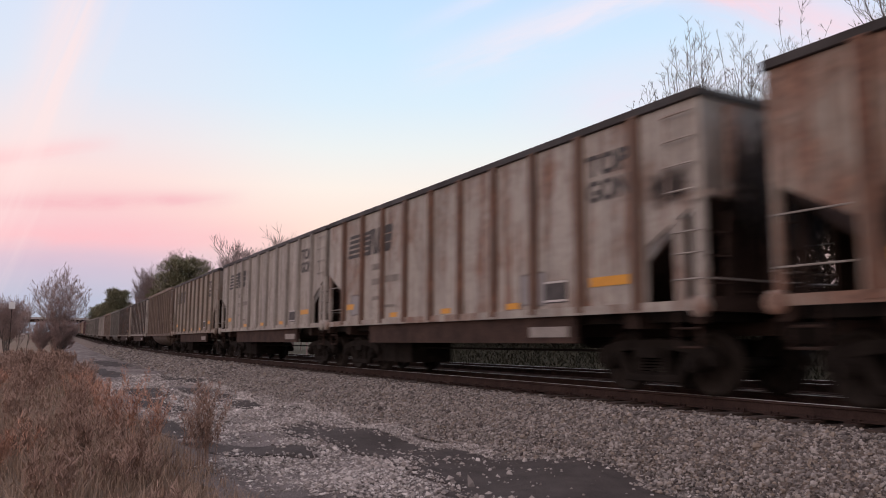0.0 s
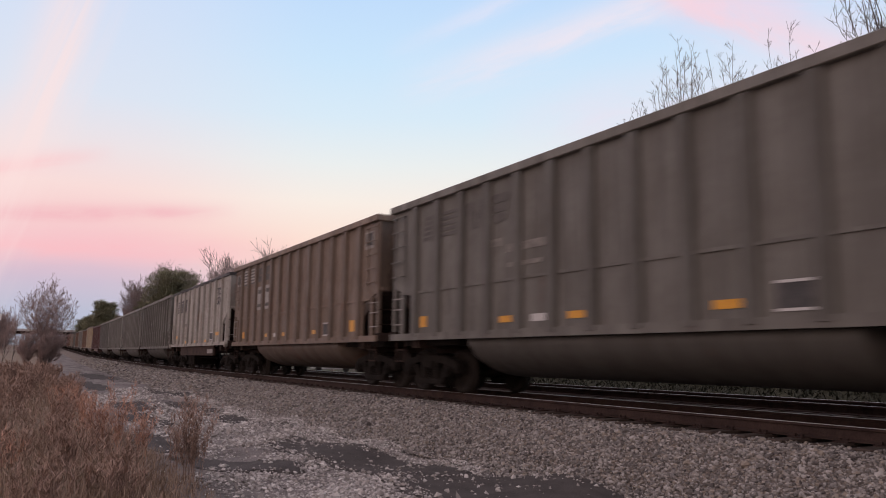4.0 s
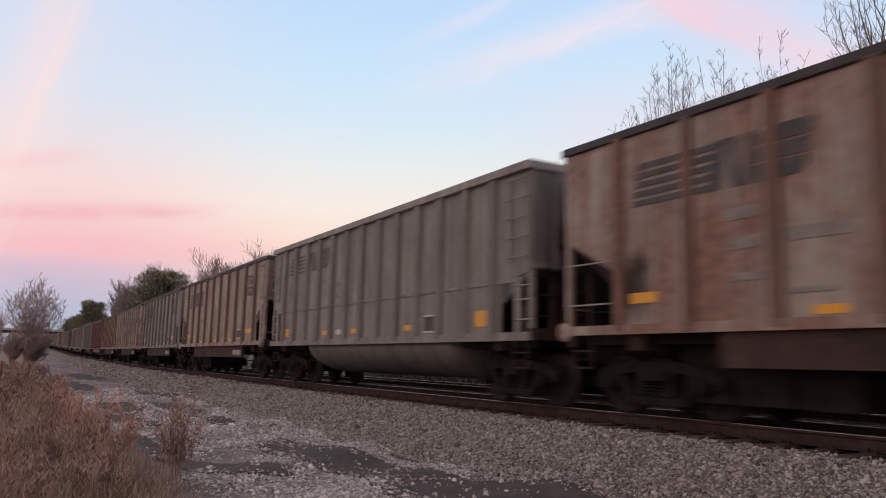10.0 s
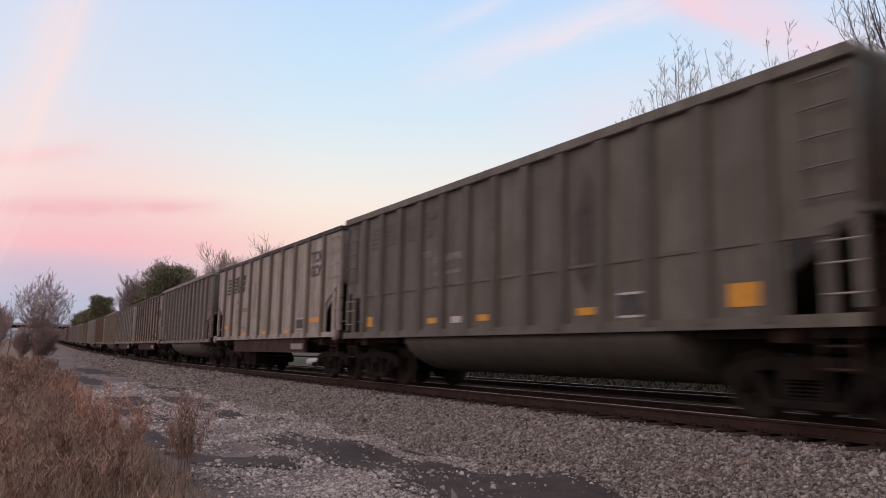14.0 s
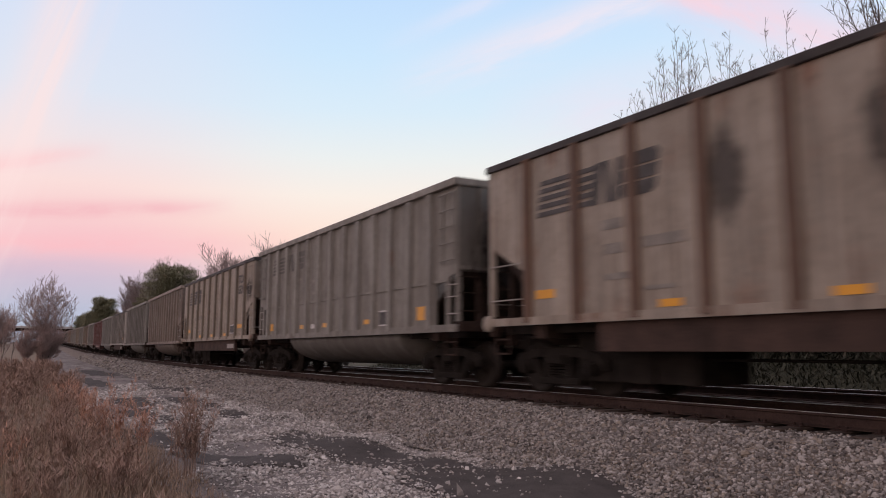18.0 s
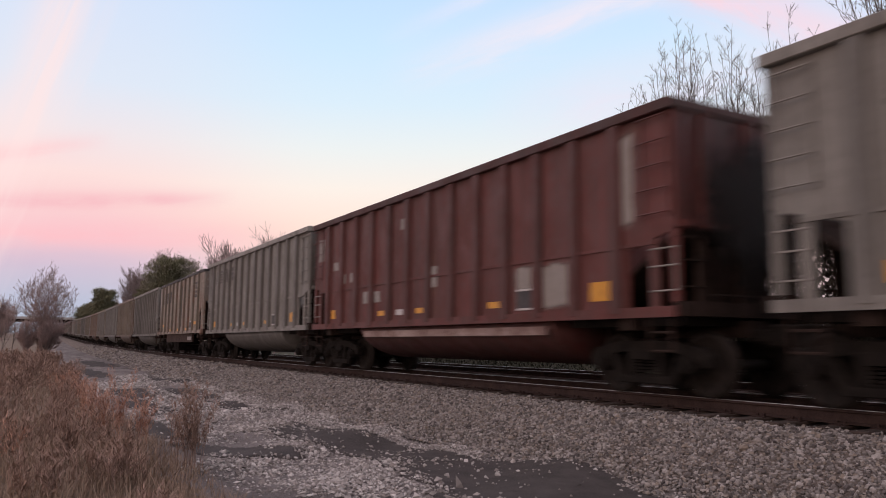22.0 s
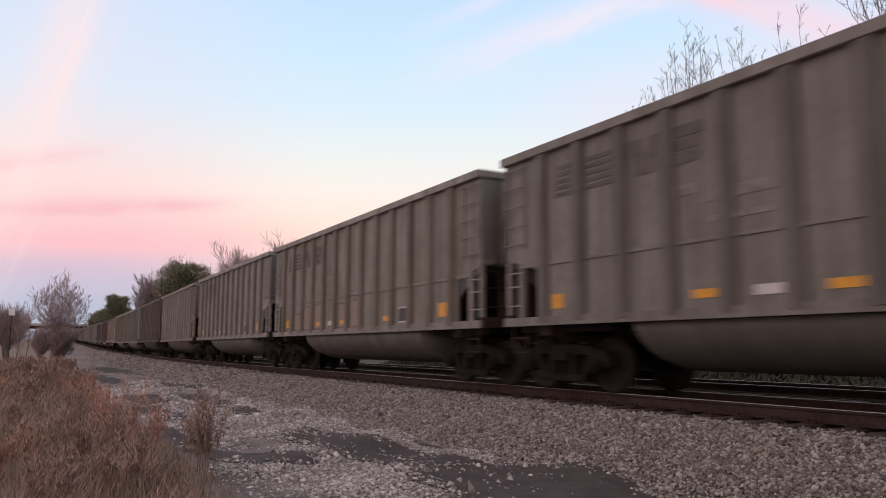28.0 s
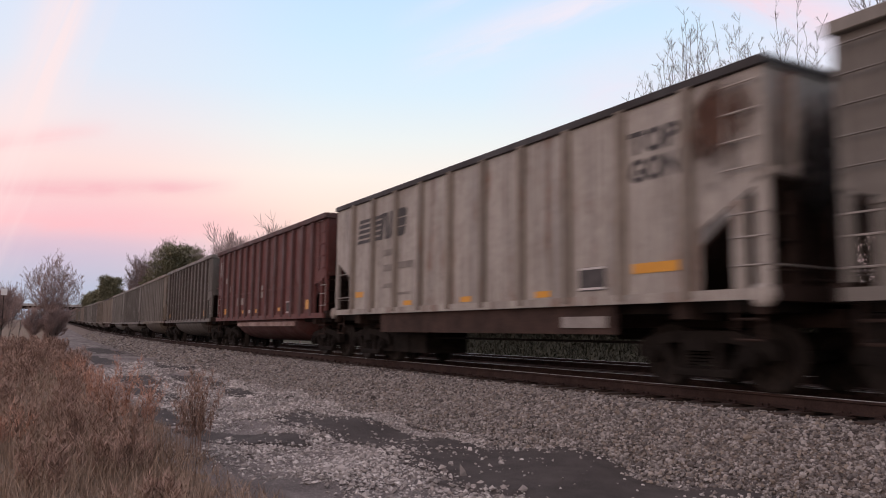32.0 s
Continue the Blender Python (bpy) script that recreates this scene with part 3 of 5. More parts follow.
def add_frame(car, sill, web, truck, pockets=False):
    """Centre sill, end sills, bolsters over the trucks; webs and plates added under the sloping ends block the sky."""
    b = bmesh.new()
    box(b, -HALF - 0.1, HALF + 0.1, -0.2, 0.2, 0.86, 1.10)
    part("centre_sill", b, RUST, car)
    for s in (-1, 1):
        b = bmesh.new()
        box(b, s * HALF - 0.12, s * HALF + 0.12, -1.5, 1.5, sill - 0.04, sill + 0.16)
        part("end_sill", b, RUST, car)
        b = bmesh.new()
        box(b, s * (HALF - truck) - 0.15, s * (HALF - truck) + 0.15, -1.45, 1.45, 0.96, sill)
        part("body_bolster", b, RUST, car)
        b = bmesh.new()
        box(b, *sorted((s * (HALF - 0.13), s * (HALF - truck - 1.5))), -1.25, 1.25, sill - 0.16, sill - 0.003)
        part("shear_plate", b, STEEL, car)
        b = bmesh.new()
        prism(b, [(s * (HALF - 2.0), sill), (s * (HALF - 0.12), sill), (s * (HALF - 0.12), web)], -0.04, 0.04)
        part("end_web", b, RUST, car)
        b = bmesh.new()
        box(b, *sorted((s * (HALF - 0.30), s * (HALF - 0.25))), -0.75, 0.75, sill + 0.16, web - 0.02)
        part("end_plate", b, RUST, car)
        b = bmesh.new()
        for y in (-0.98, 0.98):
            box(b, *sorted((s * (HALF - 0.10), s * (HALF - 0.01))), y - 0.06, y + 0.06, sill + 0.165, web + 0.02)
        for z in (1.55, 1.92, 2.25):
            rod(b, (s * (HALF + 0.02), -1.46, z), (s * (HALF + 0.02), -0.98, z), 0.014, 5)
        rod(b, (s * (HALF + 0.06), -0.9, 1.45), (s * (HALF + 0.06), 0.9, 1.45), 0.016, 5)
        part("end_frame", b, RUST, car, "end posts with grab irons")
        if pockets:
            b = bmesh.new()
            rod(b, (s * (HALF - 0.06), -1.50, sill + 0.03), (s * (HALF - 0.06), -1.60, sill + 0.03), 0.15, 14)
            rod(b, (s * (HALF - 0.06), -1.60, sill + 0.03), (s * (HALF - 0.06), -1.625, sill + 0.03), 0.15, 14, 0.10)
            both("push_pocket", finish(b, "push_pocket", PAINT), car, "round push-pole pocket at the corner")
        b = bmesh.new()
        for x in (HALF - 0.58, HALF - 0.16):
            rod(b, (s * x, -1.46, sill - 0.03), (s * x, -1.46, sill - 0.52), 0.02, 5)
        for z in (sill - 0.26, sill - 0.52):
            rod(b, (s * (HALF - 0.58), -1.46, z), (s * (HALF - 0.16), -1.46, z), 0.02, 5)
        both("sill_step", finish(b, "sill_step", RUST), car, "bent steel step below the corner")


def ring_mesh(name, top, drop, out):
    """The top chord: a frame of box section round the rim."""
    b = bmesh.new()
    hw = 1.5
    for s in (-1, 1):
        y = sorted((s * (hw - 0.06), s * (hw + out)))
        box(b, -HALF - 0.05, HALF + 0.05, y[0], y[1], top - drop, top)
        x = sorted((s * (HALF - 0.06), s * (HALF + 0.05)))
        box(b, x[0], x[1], -hw + 0.06, hw - 0.06, top - drop, top)
    soften(b, 0.012)
    return finish(b, name, PAINT)


def rib_mesh(z0, z1, width, depth):
    b = bmesh.new()
    w2 = width / 2
    v = [(-w2, 0.01), (-w2 * 0.75, -depth), (w2 * 0.75, -depth), (w2, 0.01)]
    loft(b, [[(x, y, z0) for x, y in v], [(x, y, z1) for x, y in v]])
    return finish(b, "rib", PAINT)


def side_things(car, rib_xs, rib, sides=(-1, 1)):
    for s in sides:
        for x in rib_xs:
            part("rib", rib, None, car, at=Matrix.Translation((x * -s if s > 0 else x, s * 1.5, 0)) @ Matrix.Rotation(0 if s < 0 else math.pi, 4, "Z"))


def both(name, me, car, label=""):
    """The same piece on either side of the car."""
    for a in (0, math.pi):
        part(name, me, None, car, label, Matrix.Rotation(a, 4, "Z"))


def make_hopper():
    global HALF
    HALF = HOPPER_HALF
    car = new("hopper_car")
    top, sill = 4.20, 1.21
    part("body", car_shell(top, sill, 1.08, 2.71, 2.15), None, car)
    part("top_chord", ring_mesh("top_chord", top + 0.06, 0.13, 0.05), None, car, "dark rusted top rim")
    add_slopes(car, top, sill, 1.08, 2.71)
    add_frame(car, sill, 2.55, 1.48, True)
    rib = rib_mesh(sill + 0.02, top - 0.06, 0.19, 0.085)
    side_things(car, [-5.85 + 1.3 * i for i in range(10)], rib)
    b = bmesh.new()
    box(b, -4.13, 4.31, -1.47, -1.38, 0.74, sill)
    both("side_sill", finish(b, "side_sill", SILL_RUST), car, "deep rusty side sill")
    b = bmesh.new()
    box(b, -HALF, HALF, -1.56, -1.501, sill - 0.02, sill + 0.12)
    both("side_angle", finish(b, "side_angle", PAINT), car)
    for x in (-HALF + 0.14, HALF - 0.14):
        b = bmesh.new()
        prism(b, [(x - 0.12, sill - 0.021), (x + 0.12, sill - 0.021), (x + 0.07, sill - 0.2), (x - 0.07, sill - 0.2)], -1.53, -1.40)
        both("jacking_pad", finish(b, "jacking_pad", RUST), car, "tapered pad under the corner")
    b = bmesh.new()
    box(b, 3.05, 4.15, -1.49, -1.472, 0.84, 1.02)
    both("sill_plate", finish(b, "sill_plate", FADED), car, "dirty pale plate on the sill")
    for s in (-1, 1):
        b = bmesh.new()
        box(b, *sorted((s * (HALF - (0.2 if s > 0 else 0.11)), s * HALF)), -1.5, -1.40, sill, 2.72)
        soften(b, 0.012)
        both("corner_post", finish(b, "corner_post", PAINT), car)
        if s > 0:
            b = bmesh.new()
            box(b, HALF - 0.56, HALF - 0.36, -1.5, -1.42, sill, 2.47)
            soften(b, 0.012)
            both("corner_post", finish(b, "corner_post", PAINT), car)
        b = bmesh.new()
        for z in (1.62, 1.98, 2.28) if s > 0 else (1.66, 2.3):
            rod(b, (s * (HALF - (0.56 if s > 0 else 1.0)), -1.5, z), (s * HALF, -1.5, z), 0.014, 5)
        rod(b, (s * HALF, -1.5, 1.62), (s * HALF, 0.2, 1.62), 0.014, 5)
        rod(b, (s * (HALF - 0.02), -1.5, 1.62), (s * (HALF - 0.02), -1.5, 2.28), 0.014, 5)
        both("grab_iron", finish(b, "grab_iron", FADED), car, "pale grab rails")
        if s > 0:
            both("ladder", ladder_mesh(4, HALF - 0.62, HALF - 0.08, 2.85, 3.95, -1.58, False), car)
        part("coupler", COUPLER, None, car, "knuckle coupler with air hose", Matrix.Rotation(0 if s > 0 else math.pi, 4, "Z") @ Matrix.Translation((HALF - 0.1, 0, 0)))
        add_truck(car, s * (HALF - 1.48))
    b = bmesh.new()
    rod(b, (2.2, 0.6, 0.85), (3.2, 0.6, 0.85), 0.2, 10)
    rod(b, (-4.4, -0.7, 0.62), (4.4, -0.7, 0.62), 0.022, 6)
    part("brake_cylinder", finish(b, "brake_cylinder", STEEL), None, car)
    b = bmesh.new()
    prism(b, [(-0.42, 1.1), (0.42, 1.1), (0.41, 0.26), (-0.41, 0.26)], -1.0, 0.1)
    gate = finish(b, "outlet_gate", STEEL)
    for x in (-4.73, -3.86, -2.99):
        part("outlet_gate", gate, None, car, at=Matrix.Translation((x, 0, 0)))
    amber = {}
    for x, wide in ((-5.4, 0.5), (-2.6, 0.41), (0.0, 0.41), (2.55, 0.41), (5.2, 0.9)):
        key = round(wide, 2)
        if key not in amber:
            amber[key] = bars_mesh("reflector", [(-key / 2, key / 2, 1.63, 1.78) if key > 0.41 else (-key / 2, key / 2, 1.36, 1.47)], AMBER, -1.505)
        part("reflector", amber[key], None, car, "amber reflector", Matrix.Translation((x, 0, 0)))
    both("logo", logo_mesh("logo", -5.58, 3.03, 0.66, 2.85, BLACK, -1.506), car, "black stripes and block shapes")
    for r in ((-3.95, -3.5, 2.60, 2.76), (-3.9, -3.5, 2.22, 2.38), (-3.1, -2.3, 2.24, 2.40), (-3.9, -3.4, 1.82, 1.92), (-3.1, -2.5, 1.62, 1.68)):
        part("number_bar", bars_mesh("number_bar", [r], GREYMARK, -1.504), None, car, "faded black mark")
    for word, z in (("TOP", 3.42), ("GON", 3.0)):
        part("lettering", word_mesh(word, 4.72, z, 0.33, 1.0, BLACK, -1.506), None, car, "black block letters")
    both("data_panel", bars_mesh("data_panel", [(3.55, 4.15, 1.42, 1.80)], BLACK, -1.504), car, "dark data panel")
    for z in (1.44, 1.76):
        part("panel_line", bars_mesh("panel_line", [(3.56, 4.14, z, z + 0.035)], WHITE, -1.5105), None, car, "white line on the panel")
    HALF = BODY / 2
    return car


def make_gondola(kind):
    car = new("gondola_car")
    top, sill = 4.18 if kind == "r" else 4.26, 1.18
    part("body", car_shell(top, sill, 0.95, 2.36, 2.12), None, car)
    part("top_chord", ring_mesh("top_chord", top + 0.05, 0.16, 0.10), None, car, "pale square top rim")
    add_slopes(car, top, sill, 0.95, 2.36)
    add_frame(car, sill, 2.25, 1.08)
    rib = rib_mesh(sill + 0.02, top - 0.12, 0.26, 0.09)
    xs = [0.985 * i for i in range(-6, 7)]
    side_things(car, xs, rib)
    b = bmesh.new()
    box(b, -HALF, HALF, -1.57, -1.501, sill - 0.05, sill + 0.10)
    both("side_sill", finish(b, "side_sill", PAINT), car)
    b = bmesh.new()
    box(b, -HALF + 0.4, HALF - 0.4, -1.525, -1.50, 2.17, 2.22)
    both("seam", finish(b, "seam", PAINT), car)
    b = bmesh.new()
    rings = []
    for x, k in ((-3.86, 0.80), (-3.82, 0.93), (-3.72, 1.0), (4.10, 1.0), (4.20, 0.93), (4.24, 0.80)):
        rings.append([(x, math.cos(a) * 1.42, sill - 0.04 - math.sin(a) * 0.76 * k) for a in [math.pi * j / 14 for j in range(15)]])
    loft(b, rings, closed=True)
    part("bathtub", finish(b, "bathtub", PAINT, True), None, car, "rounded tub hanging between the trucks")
    for s in (-1, 1):
        b = bmesh.new()
        box(b, *sorted((s * (HALF - 0.12), s * HALF)), -1.5, -1.40, sill, 2.4)
        soften(b, 0.012)
        both("corner_post", finish(b, "corner_post", PAINT), car)
        b = bmesh.new()
        box(b, s * (HALF - 0.44) - 0.085, s * (HALF - 0.44) + 0.085, -1.5, -1.42, sill, 2.26)
        soften(b, 0.012)
        both("corner_post", finish(b, "corner_post", PAINT), car)
        b = bmesh.new()
        for z in (1.5, 1.85, 2.1):
            rod(b, (s * (HALF - 0.5), -1.5, z), (s * HALF, -1.5, z), 0.014, 5)
        rod(b, (s * (HALF - 0.02), -1.5, 1.5), (s * (HALF - 0.02), -1.5, 2.1), 0.014, 5)
        both("grab_iron", finish(b, "grab_iron", FADED), car, "pale grab rails")
        x0 = HALF - 0.62
        both("ladder", ladder_mesh(5, *sorted((s * x0, s * (HALF - 0.1))), 2.6, 4.0, -1.6, False), car)
        part("coupler", COUPLER, None, car, "knuckle coupler with air hose", Matrix.Rotation(0 if s > 0 else math.pi, 4, "Z") @ Matrix.Translation((HALF - 0.1, 0, 0)))
        add_truck(car, s * (HALF - 1.08))
    b = bmesh.new()
    rod(b, (-6.3, 0.9, 0.8), (-5.4, 0.9, 0.8), 0.16, 10)
    part("brake_cylinder", finish(b, "brake_cylinder", STEEL), None, car)
    amber = {}
    for x, wide in ((-5.55, 0.3), (-2.4, 0.4), (-0.4, 0.42), (2.57, 0.44), (5.55, 0.52)):
        key = round(wide, 2)
        if key not in amber:
            amber[key] = bars_mesh("reflector", [(-key / 2, key / 2, 1.41, 1.41 + (0.30 if key > 0.5 else 0.24 if key < 0.35 else 0.12))], AMBER, -1.505)
        part("reflector", amber[key], None, car, "amber reflector", Matrix.Translation((x, 0, 0)))
    if kind == "g":
        both("logo", logo_mesh("logo", -5.6, 3.30, 0.56, 3.3, FAINT, -1.506), car, "faded dark stripes and block shapes")
        for r in ((-2.9, -2.5, 2.85, 3.0), (-2.35, -1.2, 2.70, 2.85), (-2.3, -1.3, 2.42, 2.50)):
            part("number_bar", bars_mesh("number_bar", [r], GREYMARK, -1.504), None, car, "faded dark mark")
    elif kind == "b":
        rows = [(x0, x1, 3.52 + 0.115 * i, 3.58 + 0.115 * i) for i in range(5) for x0, x1 in ((-5.78, -5.05), (-4.8, -4.1))]
        part("logo_ground", bars_mesh("logo_ground", [(-5.8, -5.03, 3.46, 4.08), (-4.82, -4.08, 3.46, 4.08)], FAINT, -1.5025), None, car, "dark backing between the stripes")
        part("logo", bars_mesh("logo", rows, PALE, -1.506), None, car, "pale stripes")
        for x0, x1 in ((-3.78, -3.12), (-2.8, -2.15)):
            part("logo_block", bars_mesh("logo_block", [(x0, x0 + 0.2, 3.46, 3.98), (x0 + 0.24, x1, 3.46, 3.66), (x0 + 0.24, x1, 3.74, 3.98)], FAINT, -1.506), None, car, "worn dark block shapes")
        for x0 in (-6.72, 6.3):
            panel = part("vent_panel", bars_mesh("vent_panel", [(x0 - 0.08, x0 + 0.44, 3.5, 3.95)], FADED, -1.504), None, car, "pale square panel")
            part("vent", bars_mesh("vent", [(x0, x0 + 0.36, 3.58, 3.9)], BLACK, -1.5105), None, panel, "dark square vent")
        for x0 in (-3.8, -2.8):
            panel = part("marking_panel", bars_mesh("marking_panel", [(x0, x0 + 0.72, 2.42, 3.28)], PALE, -1.504), None, car, "worn pale painted square")
            part("smudge", bars_mesh("smudge", [(x0 + 0.1, x0 + 0.56, 3.02, 3.16)], FAINT, -1.5105), None, panel)
            part("smudge", bars_mesh("smudge", [(x0 + 0.06, x0 + 0.62, 2.52, 2.64)], FAINT, -1.5105), None, panel)
    elif kind == "r":
        for r in ((-6.75, -6.35, 3.1, 3.75), (-5.6, -5.25, 2.75, 2.98), (-5.0, -4.7, 2.35, 2.6), (-4.4, -4.1, 2.35, 2.6), (-3.5, -3.1, 1.75, 2.05), (-2.9, -2.5, 1.75, 2.02), (-1.4, -1.05, 3.4, 3.65), (-0.2, 0.35, 1.95, 2.4), (3.6, 4.0, 1.72, 1.8)):
            part("marking_panel", bars_mesh("marking_panel", [r], FADED, -1.504), None, car, "worn white mark")
        b = bmesh.new()
        box(b, -3.6, 4.05, -1.432, -1.412, 0.90, 1.05)
        part("tub_stripe", b, TUB_STRIPE, car, "scuffed pale band along the tub")
    elif kind == "y":
        for r in ((-5.3, -5.0, 2.9, 3.1), (-4.3, -3.9, 3.05, 3.3), (-4.3, -3.9, 2.6, 2.8)):
            part("number_bar", bars_mesh("number_bar", [r], GREYMARK, -1.504), None, car, "faded dark mark")
        for s in (-1, 1):
            x = sorted((s * HALF - s * 0.02, s * (HALF - 0.62)))
            part("yellow_panel", bars_mesh("yellow_panel", [(x[0], x[1], 2.75, 3.95)], YELLOW, -1.504), None, car, "yellow painted end panel")
    else:
        for r in ((-5.3, -5.0, 2.4, 2.65), (-5.3, -5.05, 1.9, 2.1), (-4.5, -4.1, 2.0, 2.2)):
            part("number_bar", bars_mesh("number_bar", [r], FADED, -1.504), None, car, "faded pale mark")
    both("white_tag", bars_mesh("white_tag", [(-1.6, -1.2, 1.40, 1.53)], WHITE, -1.505), car, "small white tag")
    both("data_panel", bars_mesh("data_panel", [(3.3, 3.82, 1.34, 1.72)], BLACK, -1.504), car, "dark data panel")
    for z in (1.34, 1.68):
        part("panel_line", bars_mesh("panel_line", [(3.3, 3.82, z, z + 0.035)], WHITE, -1.5105), None, car, "white line on the panel")
    return car


# Each car in order from the front of the clip: type, paint, rib paint, rust, rim paint, words.
WHITE_P, CREAM_P, GREY_P = (0.46, 0.435, 0.395), (0.36, 0.315, 0.262), (0.228, 0.218, 0.196)
SILVER, SHADE, OLIVE = (0.272, 0.264, 0.240), (0.172, 0.165, 0.148), (0.225, 0.188, 0.142)
BROWN, RUSTY, DARK = (0.215, 0.156, 0.116), (0.19, 0.105, 0.066), (0.074, 0.054, 0.047)
RED, OXIDE, TAN, GREEN = (0.10, 0.018, 0.018), (0.145, 0.033, 0.027), (0.48, 0.38, 0.26), (0.15, 0.148, 0.125)
DUN = (0.265, 0.215, 0.18)
TAUPE = (0.235, 0.188, 0.155)
CARS = {
    -2: ("h", CREAM_P, CREAM_P, 0.6), -1: ("h", CREAM_P, RUSTY, 0.8), 0: ("h", WHITE_P, RUSTY, 0.5), 1: ("h", WHITE_P, WHITE_P, 0.1),
    2: ("h", CREAM_P, OLIVE, 0.3), 3: ("b", BROWN, BROWN, 0.1), 4: ("h", WHITE_P, DARK, 0.3), 5: ("h", CREAM_P, DARK, 0.3),
    6: ("g", SHADE, SHADE, 0.0), 7: ("b", BROWN, BROWN, 0.25), 8: ("h", WHITE_P, WHITE_P, 0.2), 9: ("g", SHADE, SHADE, 0.0),
    10: ("g", GREY_P, GREY_P, 0.0), 11: ("g", SILVER, GREY_P, 0.0), 12: ("g", GREY_P, SHADE, 0.0), 13: ("r", RED, RED, 0.1),
    14: ("y", TAUPE, TAN, 0.0), 15: ("h", CREAM_P, RUSTY, 0.65), 16: ("g", SILVER, SILVER, 0.0), 17: ("h", CREAM_P, RUSTY, 0.45),
    18: ("h", SILVER, SHADE, 0.1), 19: ("h", CREAM_P, CREAM_P, 0.45), 20: ("h", CREAM_P, RUSTY, 0.5), 21: ("r", OXIDE, OXIDE, 0.0),
    22: ("g", GREEN, GREEN, 0.05), 23: ("h", WHITE_P, OLIVE, 0.3), 24: ("g", GREY_P, SHADE, 0.0), 25: ("h", CREAM_P, DARK, 0.4),
    26: ("h", WHITE_P, GREY_P, 0.15), 27: ("b", BROWN, OLIVE, 0.05), 28: ("h", CREAM_P, RUSTY, 0.3), 29: ("g", GREY_P, SILVER, 0.0),
    30: ("h", CREAM_P, OLIVE, 0.25), 31: ("b", DUN, DUN, 0.1), 32: ("g", SILVER, GREY_P, 0.0), 33: ("h", WHITE_P, GREY_P, 0.1),
    34: ("g", SILVER, SILVER, 0.0), 35: ("r", OXIDE, OXIDE, 0.1), 36: ("g", SILVER, GREY_P, 0.0), 37: ("h", CREAM_P, OLIVE, 0.45),
    38: ("g", SILVER, GREY_P, 0.05), 39: ("b", BROWN, OLIVE, 0.2), 40: ("g", SILVER, SILVER, 0.0), 41: ("b", OLIVE, GREY_P, 0.25),
    42: ("b", RUSTY, BROWN, 0.4), 43: ("g", GREY_P, OLIVE, 0.1), 44: ("g", GREY_P, SHADE, 0.0), 45: ("g", SILVER, OLIVE, 0.1),
    46: ("g", SILVER, GREY_P, 0.0), 47: ("g", OLIVE, SILVER, 0.05), 48: ("t", DARK, (0.115, 0.085, 0.068), 0.1), 49: ("g", SILVER, GREY_P, 0.0),
    50: ("g", GREY_P, OLIVE, 0.0), 51: ("h", WHITE_P, CREAM_P, 0.3), 52: ("r", OXIDE, RED, 0.05), 53: ("g", SHADE, DARK, 0.0),
    54: ("g", OLIVE, GREY_P, 0.0), 55: ("g", GREY_P, SHADE, 0.0), 56: ("g", SILVER, SILVER, 0.0), 57: ("h", CREAM_P, CREAM_P, 0.2),
    58: ("g", OLIVE, OLIVE, 0.0), 59: ("g", SHADE, SHADE, 0.0),
}
# Patches of other paint: from, to, bottom, top, colour.
PINKISH = (0.33, 0.27, 0.225)
REPAINTS = {
    0: ((-5.4, -4.4, 1.45, 2.05, (0.36, 0.36, 0.37)), (2.75, 3.6, 1.35, 2.0, (0.34, 0.34, 0.35))),
    15: ((1.3, 2.6, 1.2, 2.5, (0.21, 0.085, 0.05)), (2.7, 3.8, 1.3, 1.9, (0.21, 0.085, 0.05))),
    19: ((-1.0, 0.35, 1.3, 4.1, (0.13, 0.128, 0.118)), (0.45, 1.75, 1.9, 3.5, (0.24, 0.10, 0.068)), (1.75, 2.85, 2.1, 3.7, (0.25, 0.145, 0.10)), (3.0, 4.2, 2.1, 3.6, (0.19, 0.09, 0.065)), (-2.2, -1.1, 1.9, 3.4, (0.27, 0.16, 0.115)), (-3.4, -2.3, 1.9, 2.6, (0.27, 0.16, 0.115))),
    26: ((-3.6, -2.6, 1.8, 3.9, (0.24, 0.225, 0.205)), (1.4, 2.1, 2.0, 4.0, (0.22, 0.205, 0.19))),
    32: ((3.2, 3.9, 1.3, 2.1, (0.24, 0.225, 0.2)),),
    35: ((3.2, 5.0, 1.3, 2.15, (0.38, 0.35, 0.32)), (5.75, 6.3, 2.4, 3.95, (0.40, 0.37, 0.34))),
    37: ((0.3, 1.1, 1.4, 4.0, (0.11, 0.105, 0.09)), (2.65, 3.3, 1.4, 4.0, (0.15, 0.14, 0.12))),
    45: tuple((-4.9 + i * 1.017, -4.15 + i * 1.017, 1.25, z, PINKISH) for i, z in ((0, 1.9), (1, 2.1), (2, 2.12), (4, 2.05), (5, 2.1))),
    51: ((5.75, 6.9, 2.9, 4.15, (0.22, 0.11, 0.07)), (5.9, 7.0, 3.3, 4.15, (0.20, 0.09, 0.055))),
}
